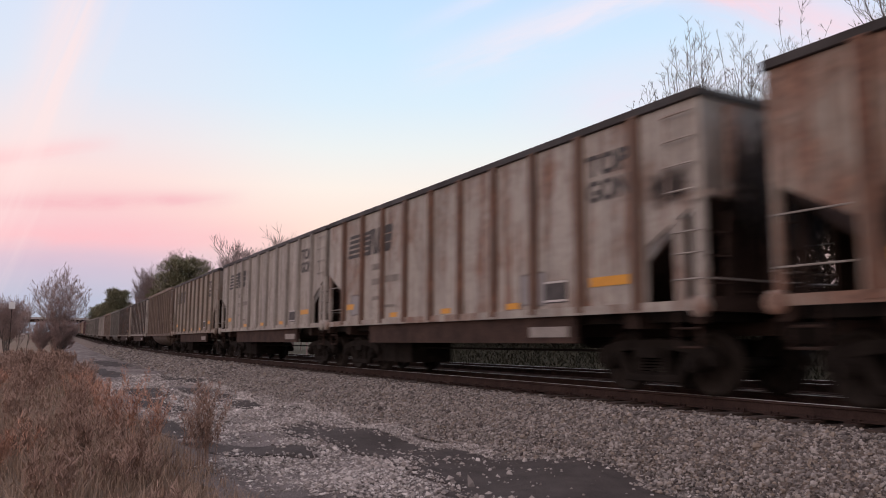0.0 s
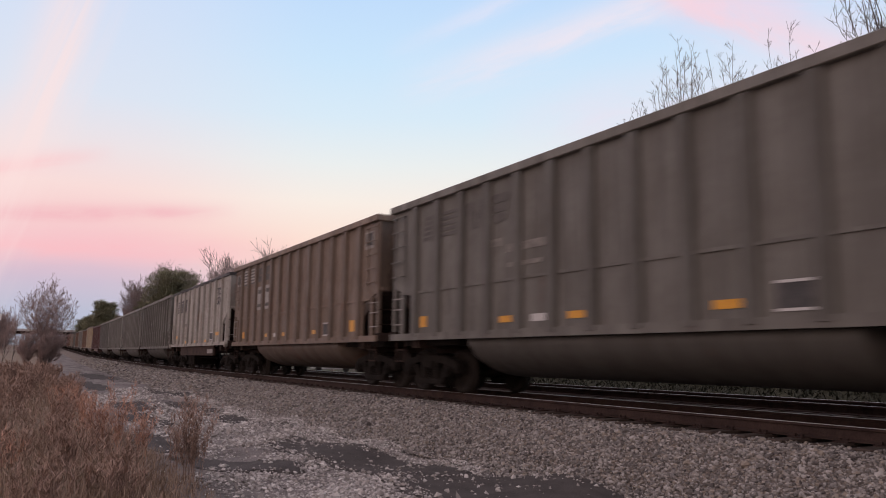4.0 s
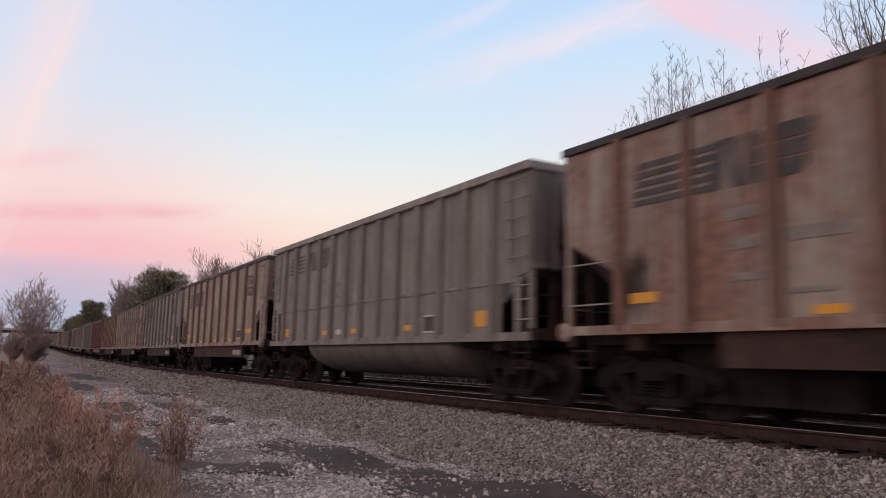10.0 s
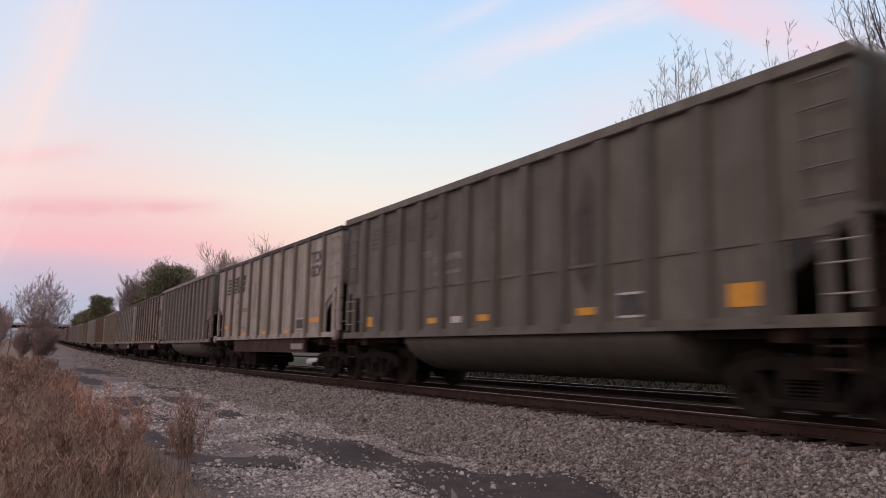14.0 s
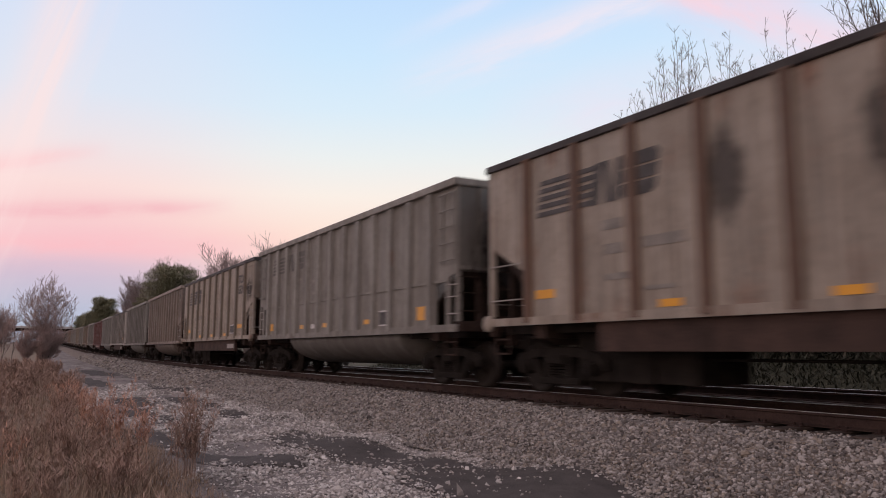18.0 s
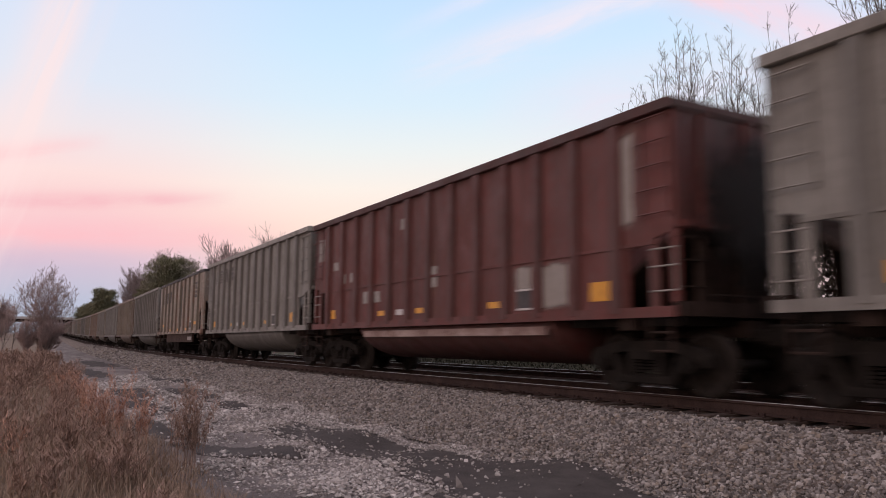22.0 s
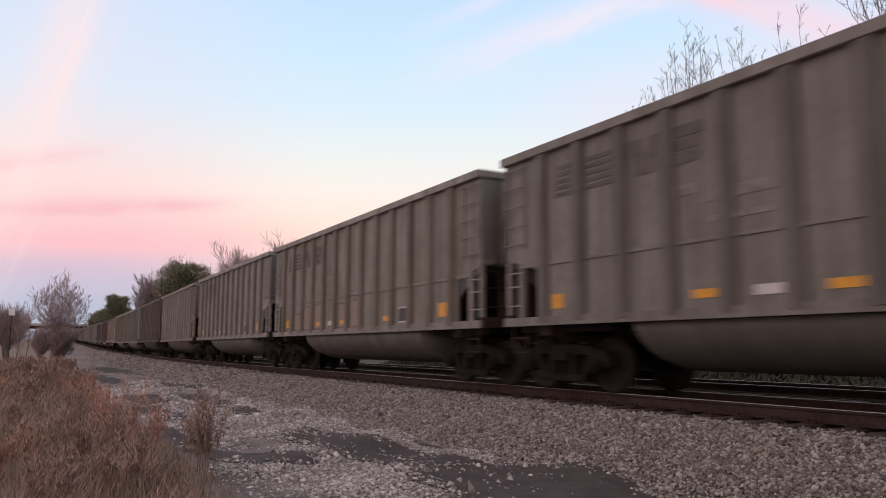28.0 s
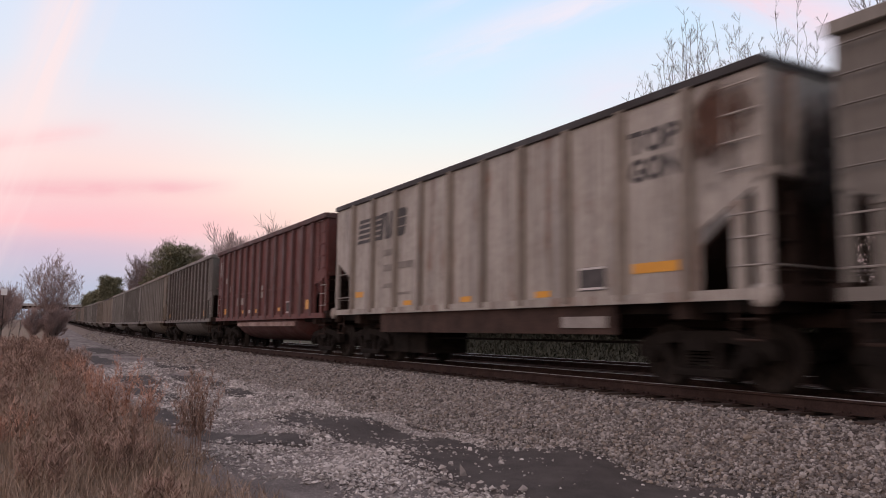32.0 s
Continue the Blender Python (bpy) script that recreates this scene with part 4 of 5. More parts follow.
# Soot blown over the sides beside the sloping ends: from, to, bottom, top.
SOOT = {3: ((5.25, 6.08, 1.3, 2.7),), 18: ((-7.0, -5.8, 2.5, 3.3),), 30: ((5.75, 7.05, 2.55, 3.6),), 38: ((5.3, 6.08, 1.35, 2.6),), 15: ((-6.0, -5.2, 1.3, 2.5),),
        19: ((5.9, 7.05, 2.6, 3.3),), 0: ((5.9, 7.05, 2.62, 3.3),), -1: ((-6.0, -5.1, 1.5, 2.7),), 4: ((5.9, 7.0, 2.6, 3.3),), 47: ((-4.9, -3.2, 1.2, 4.2),), 51: ((5.7, 7.0, 2.6, 4.2),),
        28: ((-2.0, -1.2, 2.3, 3.9), (0.2, 0.9, 2.4, 4.0)), 49: ((0.2, 0.9, 1.3, 4.1),), 25: ((5.8, 7.05, 2.6, 3.4),), 14: ((5.4, 6.1, 1.6, 2.8),), 22: ((2.2, 2.9, 1.3, 3.9),)}
WORDS = {"h": "weathered %s steel coal hopper car with vertical ribs", "g": "dirty %s coal gondola car with a rounded tub below",
         "r": "%s coal gondola car with white marks", "t": "%s coal gondola car with contrasting vertical ribs",
         "b": "%s coal gondola car with faded white markings", "y": "%s coal gondola car with yellow end panels"}
TONES = {WHITE_P: "off-white", CREAM_P: "rusty cream", GREY_P: "grey", SILVER: "silver grey", SHADE: "dark grey", OLIVE: "olive brown", BROWN: "brown",
         RUSTY: "rusty orange brown", DARK: "dark brown", RED: "dark red", OXIDE: "oxide red", GREEN: "grey green", TAUPE: "taupe and tan", DUN: "pale dun brown"}
LAST_CAR = 84
LATE = ((-2, 0.05), (-1, -0.12), (0, -0.15), (1, 0.56), (2, 0.59), (3, 0.49), (4, 0.6), (5, 0.25), (6, 0.15), (7, 0.37), (8, 0.32), (9, 0.23), (10, 0.28), (11, 0.11), (12, 0), (13, -0.22), (14, -0.74), (15, -0.81), (16, -0.67), (17, -0.59), (18, -0.37), (19, -0.5), (20, -0.21), (21, -0.57), (22, -0.45), (23, 0.06), (24, -0.13), (25, 0.02), (26, 0.4), (27, 0.43), (28, 0.59), (29, 0.48), (30, 0.59), (31, 0.63), (32, 0.38), (33, 0.57), (34, 0.58), (35, 0.15), (36, 0.68), (37, 0.62), (38, 0.3), (39, 0.29), (40, 0.08), (41, 0.06), (42, 0.11), (43, 0.03), (44, 0.09), (45, 0.26), (46, 0.53), (47, 0.23), (48, 0.22), (49, 0.06), (50, -0.08), (51, 0.04), (52, 0.28), (53, -0.12), (54, -0.11), (55, -0.11), (56, -0.1), (84, 0))


def car_x(k, t):
    """Where the middle of car k is at t seconds."""
    gone = 0.009686 * t * t + 23.9435 * t - 20.972
    return gone + 7.0 - PITCH * k + float(np.interp(k, [a for a, _ in LATE], [c for _, c in LATE]))


TRAIN = []


def paint_car(car, paint, rib, rust):
    pale = tuple(min(0.5, c * 1.12 + 0.02) for c in paint)
    for o in car.children:
        n = o.name.split(".")[0]
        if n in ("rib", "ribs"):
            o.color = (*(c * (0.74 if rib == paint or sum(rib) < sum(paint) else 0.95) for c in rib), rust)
        elif n == "top_chord":
            o.color = (*(pale if car["style"] not in "hr" else (0.018, 0.015, 0.017) if car["style"] == "h" else tuple(c * 0.5 for c in paint)), 0.0)
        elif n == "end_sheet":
            # darker copy of the body paint: end shade and soot in one tone
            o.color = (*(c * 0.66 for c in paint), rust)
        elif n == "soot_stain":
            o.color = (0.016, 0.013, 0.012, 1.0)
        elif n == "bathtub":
            # tub darker than the body, its underside shade put into the colour
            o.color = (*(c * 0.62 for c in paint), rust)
        else:
            o.color = (*paint, rust)


def build_train():
    protos = {"h": make_hopper()}
    for key in "gbrty":
        protos[key] = make_gondola(key)
    lite = {}
    for key in "hg":
        p = copy_thing(protos[key], Matrix.Identity(4))
        ribs = [o for o in p.children if o.name.split(".")[0] == "rib"]
        b = bmesh.new()
        for o in ribs:
            n0 = len(b.verts)
            b.from_mesh(o.data)
            b.verts.ensure_lookup_table()
            bmesh.ops.transform(b, matrix=o.matrix_basis, verts=b.verts[n0:])
        tagged(part("ribs", finish(b, "ribs", PAINT), None, p), kind="stuff")
        drop = ribs + [o for o in p.children if o.name.split(".")[0] in ("number_bar", "lettering", "data_panel", "panel_line", "white_tag", "reflector", "grab_iron", "ladder", "brake_cylinder", "coupler", "outlet_gate", "sill_step", "push_pocket", "end_frame", "end_stiffener")]
        for o in drop:
            bpy.data.objects.remove(o)
        lite[key] = p
    rng = random.Random(11)
    for k in range(-2, LAST_CAR + 1):
        if k in CARS:
            style, paint, rib, rust = CARS[k]
        else:
            style = rng.choice("ghgg")
            paint = rng.choice((GREY_P, SHADE, OLIVE, CREAM_P if style == "h" else SILVER))
            rib, rust = paint, 0.1
        car = copy_thing(protos[style] if k < 54 else lite["h" if style == "h" else "g"], line_pose(car_x(k, 0)))
        car.name = "hopper_car" if style == "h" else "gondola_car"
        car["style"] = style
        tagged(car, WORDS[style] % TONES.get(paint, "grey"), "coal car", "cars of the coal train")
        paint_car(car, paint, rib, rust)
        for x0, x1, z0, z1, tone in REPAINTS.get(k, ()):
            stain = tone[0] > tone[1] * 1.6
            p = part("rust_stain" if stain else "repaint_patch", blob_mesh(x0, x1, z0, z1, 0.15 if stain else 0.06, k), None, car, "rust stain" if stain else "patch of other paint")
            p.color = (*tone, 1.0 if stain else 0.0)
        if k == 12:
            for x0, x1 in ((-2.55, -1.85), (-1.55, -0.9), (-0.75, 0.05)):
                part("black_block", bars_mesh("black_block", [(x0, x1, 1.285, 1.405)], BLACK, -1.504), None, car, "black painted block under a reflector")
        for x0, x1, z0, z1 in SOOT.get(k, ()):
            p = part("soot_stain", blob_mesh(x0, x1, z0, z1, 0.15, k), None, car, "black soot smear")
            p.color = (*((0.075, 0.068, 0.062) if k in (22, 28, 49) else (0.02, 0.015, 0.013)), 1.0)
        if k == 14:
            car.scale = (1.06, 1, 1.03)
        TRAIN.append((k, car))
    for p in set(protos.values()) | set(lite.values()):
        for o in list(p.children_recursive) + [p]:
            bpy.data.objects.remove(o)


def motions():
    times = [1.0 * i for i in range(33)]
    for k, car in TRAIN:
        walk(car, [(t, line_pose(car_x(k, t))) for t in times])
    # The wheels roll; a row every frame, the turn kept under a quarter. All wheelsets at one place of a truck roll alike.
    rolls = {}
    for k, car in TRAIN:
        for o in car.children_recursive:
            if not o.name.startswith("wheelset"):
                continue
            at = o.matrix_basis.translation.copy()
            key = at.x > 0
            if key not in rolls:
                walk(o, [(i / FPS, Matrix.Translation(at) @ Matrix.Rotation(radians(86 * i), 4, "Y")) for i in range(32 * FPS + 1)])
                rolls[key] = o.animation_data
            else:
                o.rotation_mode = "QUATERNION"
                keys = o.animation_data_create()
                keys.action, keys.action_slot = rolls[key].action, rolls[key].action_slot


build_ground()
build_track()
build_train()
# ---- loose stone ----
def stone_material(name, dark, pale, warm):
    m, n, b = material(name, 0.92)
    geo = n.add("ShaderNodeNewGeometry")
    p = n.add("ShaderNodeTexCoord").outputs["Object"]
    fine = n.noise(p, 40.0, 3.0, 0.6)
    r = geo.outputs["Random Per Island"]
    tone = n.mix(n.ramp(r, [(0.0, 0.0), (0.55, 0.45), (1.0, 1.0)]), dark + (1,), pale + (1,))
    tone = n.mix(n.ramp(n.math("FRACT", n.math("MULTIPLY", r, 17.3)), [(0.72, 0.0), (0.95, 0.8)]), tone, warm + (1,))
    n.put(b.inputs["Base Color"], n.mix(n.math("MULTIPLY", fine, 0.5), tone, (0.06, 0.05, 0.045, 1)))
    return m


STONE = stone_material("crushed_stone", (0.08, 0.073, 0.072), (0.51, 0.488, 0.465), (0.34, 0.29, 0.235))
PALE_STONE = stone_material("pale_limestone_chips", (0.20, 0.185, 0.175), (0.78, 0.755, 0.73), (0.42, 0.385, 0.355))


def rock_shapes(rng, n=7):
    g = (1 + 5 ** 0.5) / 2
    base = np.array([(-1, g, 0), (1, g, 0), (-1, -g, 0), (1, -g, 0), (0, -1, g), (0, 1, g), (0, -1, -g), (0, 1, -g), (g, 0, -1), (g, 0, 1), (-g, 0, -1), (-g, 0, 1)]) / 1.9
    tri = np.array([(0, 11, 5), (0, 5, 1), (0, 1, 7), (0, 7, 10), (0, 10, 11), (1, 5, 9), (5, 11, 4), (11, 10, 2), (10, 7, 6), (7, 1, 8), (3, 9, 4), (3, 4, 2), (3, 2, 6), (3, 6, 8), (3, 8, 9), (4, 9, 5), (2, 4, 11), (6, 2, 10), (8, 6, 7), (9, 8, 1)])
    out = []
    for _ in range(n):
        v = base * rng.uniform(0.70, 1.26, (12, 1)) + rng.normal(0, 0.14, (12, 3))
        out.append(v * np.array([1.0, rng.uniform(0.7, 1.0), rng.uniform(0.65, 0.95)]))
    return out, tri


def scatter_stones(name, place, size, mat, seed, simple=False):
    """One mesh of loose stones at the given places."""
    rng = np.random.default_rng(seed)
    shapes, tri = rock_shapes(rng)
    if simple:
        base = np.array([(1, 0, 0), (0, 1, 0), (-1, 0, 0), (0, -1, 0), (0.1, 0.1, 0.8), (0, 0, -0.7)])
        shapes = [base * rng.uniform(0.6, 1.25, (6, 1)) + rng.normal(0, 0.14, (6, 3)) for _ in range(9)]
        tri = np.array([(0, 1, 4), (1, 2, 4), (2, 3, 4), (3, 0, 4), (1, 0, 5), (2, 1, 5), (3, 2, 5), (0, 3, 5)])
    c = len(shapes[0])
    n = len(place)
    pick = np.array(shapes)[rng.integers(0, len(shapes), n)] * size[:, None, None]
    a = rng.uniform(0, 2 * np.pi, n)
    t = rng.normal(0, 0.35, n)
    ca, sa, ct, st = np.cos(a), np.sin(a), np.cos(t), np.sin(t)
    x, y, z = pick[..., 0], pick[..., 1], pick[..., 2]
    y, z = y * ct[:, None] - z * st[:, None], y * st[:, None] + z * ct[:, None]
    x, y = x * ca[:, None] - y * sa[:, None], x * sa[:, None] + y * ca[:, None]
    v = np.stack([x, y, z], -1) + place[:, None]
    f = (tri[None] + c * np.arange(n)[:, None, None]).reshape(-1, 3)
    me = bpy.data.meshes.new(name)
    me.vertices.add(n * c)
    me.vertices.foreach_set("co", v.astype(np.float32).ravel())
    me.loops.add(len(f) * 3)
    me.loops.foreach_set("vertex_index", f.astype(np.int32).ravel())
    me.polygons.add(len(f))
    me.polygons.foreach_set("loop_start", np.arange(0, len(f) * 3, 3, dtype=np.int32))
    me.update(calc_edges=True)
    me.shade_flat()
    me.materials.append(mat)
    return new(name, me)


BED = ((-3.15, -0.86), (-2.5, -0.56), (-1.75, -0.265), (-1.32, -0.225), (-1.05, -0.20), (0.0, -0.20))


def build_stones():
    rng = np.random.default_rng(3)
    xs, ds, ss = [], [], []
    for x0, x1, n, s in ((-14, -2.5, 30000, 0.0215), (-30, -14, 24000, 0.028), (-60, -30, 9500, 0.05), (-130, -60, 5000, 0.085)):
        xs.append(rng.uniform(x0, x1, n))
        ds.append(rng.uniform(-3.35, -1.16, n))
        ss.append(s * rng.lognormal(0, 0.28, n))
    x, d, s = (np.concatenate(a) for a in (xs, ds, ss))
    z = np.interp(d, [a for a, _ in BED], [c for _, c in BED]) + rise(x) + rng.uniform(-0.3, 0.5, len(x)) * s
    ob = scatter_stones("ballast_stones", np.stack([x, MID_Y + bow(x) + d, z], -1), s, STONE, 5)
    tagged(ob, "loose grey and tan crushed stone on the track shoulder", "ballast stones", kind="stuff")
    n = 120000
    x = -3 - 34 * rng.uniform(0, 1, n) ** 1.25
    d = rng.uniform(-7.6, -2.75, n)
    y = MID_Y + bow(x) + d
    want = np.array([noise.noise((a * 0.28, c * 0.6, 2.0)) + 0.5 * noise.noise((a * 1.4, c * 1.4, 5.0)) for a, c in zip(x, y)]) + 0.12
    want += np.clip(d + 4.3, 0, 1) * 0.5 + 1.6 * np.exp(-((x + 9.3) / 2.0) ** 2 - ((y - 3.9) / 0.9) ** 2) + 1.1 * np.exp(-((x + 15.5) / 2.6) ** 2 - ((y - 4.6) / 1.0) ** 2) - np.clip(-d - 6.6, 0, 1) * 0.7
    inside = np.array([in_patch(a, c) for a, c in zip(x, y)])
    drift = np.array([0.5 + 0.9 * noise.noise((a * 1.1, c * 2.2, 11.0)) for a, c in zip(x, y)])
    keep = (want > rng.uniform(-0.25, 0.75, n)) & (rng.uniform(0, 1, n) > np.where(inside > 0, np.clip(0.55 + inside * 0.6 - 0.35 * drift, 0, 0.97), 0))
    x, d, y, inside = x[keep], d[keep], y[keep], inside[keep]
    s = 0.018 * rng.lognormal(0, 0.42, len(x)) * (1 + np.clip(-x - 12, 0, 30) / 25)
    ob = scatter_stones("limestone_chips", np.stack([x, y, ground_z(x, d) + 0.25 * s + 0.02 * (inside > 0.25)], -1), s, PALE_STONE, 8, True)
    tagged(ob, "scattered pale limestone chips on packed dirt", "gravel", kind="stuff")


# ---- worn asphalt in the dirt ----
ASPHALT = mottled("old_asphalt", (0.034, 0.030, 0.029), (0.075, 0.067, 0.064), 3.0, 0.95, 0.0, 0.012, 60.0)
# centre x, y, half lengths, turn
PATCHES = ((-6.7, 5.75, 2.8, 1.5, 0.16), (-11.4, 5.2, 2.8, 0.85, 0.10), (-11.3, 3.3, 1.25, 0.5, 0.45), (-19.9, 5.5, 1.8, 0.38, 0.05), (-24.6, 5.5, 2.6, 0.5, 0.05), (-26.0, 4.0, 3.2, 0.55, -0.03), (-20.3, 3.4, 2.2, 0.4, 0.1), (-14.6, 2.7, 1.5, 0.35, 0.2), (-34.0, 6.6, 4.5, 0.55, 0.03), (-42.0, 4.6, 5.5, 0.6, 0.0), (-58.0, 6.6, 8.0, 0.8, 0.0))


def patch_edge(i, a):
    c, s = math.cos(a), math.sin(a)
    return 1.0 + 0.20 * noise.noise((c * 1.6, s * 1.6, 7.0 * i)) + 0.22 * noise.noise((c * 4, s * 4, 3.0 * i)) + 0.16 * noise.noise((c * 12, s * 12, i)) + 0.10 * noise.noise((c * 30, s * 30, i))


def in_patch(x, y):
    """How deep a place lies in a patch: 0 outside or at the edge, 1 well within."""
    deep = 0.0
    for i, (cx, cy, lx, ly, turn) in enumerate(PATCHES):
        u, v = x - cx, y - cy
        u, v = u * math.cos(turn) + v * math.sin(turn), -u * math.sin(turn) + v * math.cos(turn)
        r = math.hypot(u / lx, v / ly)
        if r < 1.6:
            deep = max(deep, min(1.0, (patch_edge(i, math.atan2(v / ly, u / lx)) - r) * 3.0 + 0.25))
    return deep


def build_patches():
    for i, (cx, cy, lx, ly, turn) in enumerate(PATCHES):
        b = bmesh.new()
        rings = []
        for r, lift in ((0.0, 0.0), (0.12, 0.0), (0.24, 0.0), (0.36, 0.0), (0.48, 0.0), (0.6, 0.0), (0.72, 0.0), (0.84, 0.0), (0.95, 0.0), (1.0, -0.04)):
            row = []
            for k in range(140):
                a = 2 * math.pi * k / 140
                e = patch_edge(i, a) * max(r, 0.01)
                u, v = math.cos(a) * e * lx, math.sin(a) * e * ly
                x, y = cx + u * math.cos(turn) - v * math.sin(turn), cy + u * math.sin(turn) + v * math.cos(turn)
                row.append((x, y, float(ground_z(x, y - MID_Y - float(bow(x)))) + 0.022 + lift))
            rings.append(row)
        loft(b, rings, closed=True, caps=False)
        ob = new("asphalt_patch", finish(b, "asphalt_patch", ASPHALT, True))
        tagged(ob, "worn dark asphalt patch with ragged edges in the dirt", "asphalt", kind="structure")


# ---- dead grass and weeds ----
def straw_material(name, c0, c1):
    m, n, b = material(name, 0.9)
    r = n.add("ShaderNodeNewGeometry").outputs["Random Per Island"]
    n.put(b.inputs["Base Color"], n.mix(r, c0 + (1,), c1 + (1,)))
    return m


STRAW = straw_material("dead_grass", (0.17, 0.122, 0.09), (0.40, 0.295, 0.215))
SEDGE = straw_material("russet_broom_grass", (0.30, 0.165, 0.115), (0.56, 0.335, 0.24))
WEED = straw_material("brown_weed_stems", (0.19, 0.125, 0.098), (0.39, 0.27, 0.21))
THICKET = straw_material("dull_winter_brush", (0.016, 0.017, 0.010), (0.060, 0.050, 0.034))
IVY = straw_material("dark_green_undergrowth", (0.024, 0.028, 0.018), (0.058, 0.058, 0.038))


def blades(place, height, lean, width, rng, joints=3):
    """Bent tapering blades as vertex and face arrays."""
    n = len(place)
    a = rng.uniform(0, 2 * np.pi, n)
    dx, dy = np.cos(a), np.sin(a)
    v = []
    for j in range(joints + 1):
        t = j / joints
        out = lean * t * t * height
        c = place + np.stack([dx * out, dy * out, height * t * (1 - 0.25 * lean * t)], -1)
        half = width * (1 - 0.85 * t)
        v.append(c + np.stack([-dy * half, dx * half, np.zeros(n)], -1))
        v.append(c - np.stack([-dy * half, dx * half, np.zeros(n)], -1))
    v = np.stack(v, 1)
    k = 2 * (joints + 1)
    f = np.concatenate([np.array([[2 * j, 2 * j + 1, 2 * j + 3, 2 * j + 2]]) for j in range(joints)])
    return v.reshape(-1, 3), (f[None] + k * np.arange(n)[:, None, None]).reshape(-1, 4)


def build_grass():
    rng = np.random.default_rng(12)
    n = 36000
    x = -5.5 - 75 * rng.uniform(0, 1, n) ** 1.7
    d = -7.3 - np.abs(rng.normal(0, 3.2, n)) - 0.4 * rng.uniform(0, 1, n)
    clump = np.array([noise.noise((a * 0.6, c * 0.6, 1.0)) for a, c in zip(x, d)])
    keep = clump > rng.uniform(-0.45, 0.25, n)
    x, d, clump = (np.concatenate([a[keep], c]) for a, c in ((x, rng.uniform(-17, -5.2, 15000)), (d, -7.2 - 4.5 * rng.uniform(0, 1, 15000)), (clump, rng.uniform(-0.3, 0.2, 15000))))
    h = (0.12 + 0.28 * rng.uniform(0, 1, len(x)) ** 1.5) * (1 + 0.9 * np.clip(clump, 0, 1)) * np.clip((-6.9 - d) * 1.2, 0.35, 1.0)
    p = np.stack([x, MID_Y + bow(x) + d, ground_z(x, d) - 0.02], -1)
    v, f = blades(p, h, rng.uniform(0.1, 0.9, len(x)), 0.004 + 0.00016 * np.abs(x), rng)
    ob = new("dead_grass", mesh_of("dead_grass", v, f, STRAW))
    tagged(ob, "matted tan dead grass along the dirt track", "dry grass", kind="stuff")
    n = 34000
    x = rng.uniform(-46, 2, n)
    d = rng.uniform(9.0, 17, n)
    p = np.stack([x, MID_Y + bow(x) + d, ground_z(x, d) - 0.03 + rng.uniform(0, 0.35, n)], -1)
    v, f = blades(p, rng.uniform(0.08, 0.3, n), rng.uniform(0.2, 1.6, n), np.full(n, 0.035), rng, 1)
    ob = new("bank_undergrowth", mesh_of("bank_undergrowth", v, f, IVY))
    tagged(ob, "dark green undergrowth on the bank behind the tracks", "undergrowth", kind="stuff")


def build_thicket():
    """Dense brush that closes the view behind the bank."""
    rng = np.random.default_rng(21)
    n = 85000
    x = rng.uniform(-50, 22, n)
    d = 13.5 + 7.0 * rng.uniform(0, 1, n)
    top = 6.4 + 1.6 * np.array([noise.noise((a * 0.22, c * 0.3, 9.0)) for a, c in zip(x, d)])
    z = ground_z(x, d) + top * rng.uniform(0, 1, n) ** 1.15
    v, f = blades(np.stack([x, MID_Y + bow(x) + d, z], -1), rng.uniform(0.15, 0.5, n), rng.uniform(0.2, 2.0, n), rng.uniform(0.03, 0.11, n), rng, 1)
    ob = new("thicket", mesh_of("thicket", v, f, THICKET))
    tagged(ob, "dense dull brown and green brush behind the tracks", "brush", kind="stuff")


def weed_mesh(seed, tall, stems, spread, plume, stout=1.0):
    """Stems from one root that carry ragged seed heads."""
    rng = np.random.default_rng(seed)
    V, F, k = [], [], 0
    root = np.stack([rng.normal(0, spread * 0.35, stems), rng.normal(0, spread * 0.35, stems), np.zeros(stems)], -1)
    h = tall * rng.uniform(0.55, 1.0, stems)
    v, f = blades(root, h, rng.uniform(0.03, 0.35, stems), np.full(stems, 0.005 * stout), rng, 4)
    V.append(v)
    F.append(f)
    k = len(v)
    tips = v.reshape(stems, 10, 3)
    m = plume
    for s in range(stems):
        t = rng.uniform(0.35, 1.0, m)
        i = np.clip((t * 4).astype(int), 0, 3)
        fr = (t * 4 - i)[:, None]
        c = tips[s, 2 * i] * (1 - fr) + tips[s, 2 * i + 2] * fr
        c = c + rng.normal(0, 0.018 + 0.02 * spread, (m, 3))
        v, f = blades(c, rng.uniform(0.03, 0.11, m) * stout ** 0.5, rng.uniform(0.2, 1.4, m), np.full(m, 0.0055 * stout), rng, 1)
        V.append(v)
        F.append(f + k)
        k += len(v)
    return (V[0], F[0]), (np.concatenate(V[1:]), np.concatenate(F[1:]) - len(V[0]))


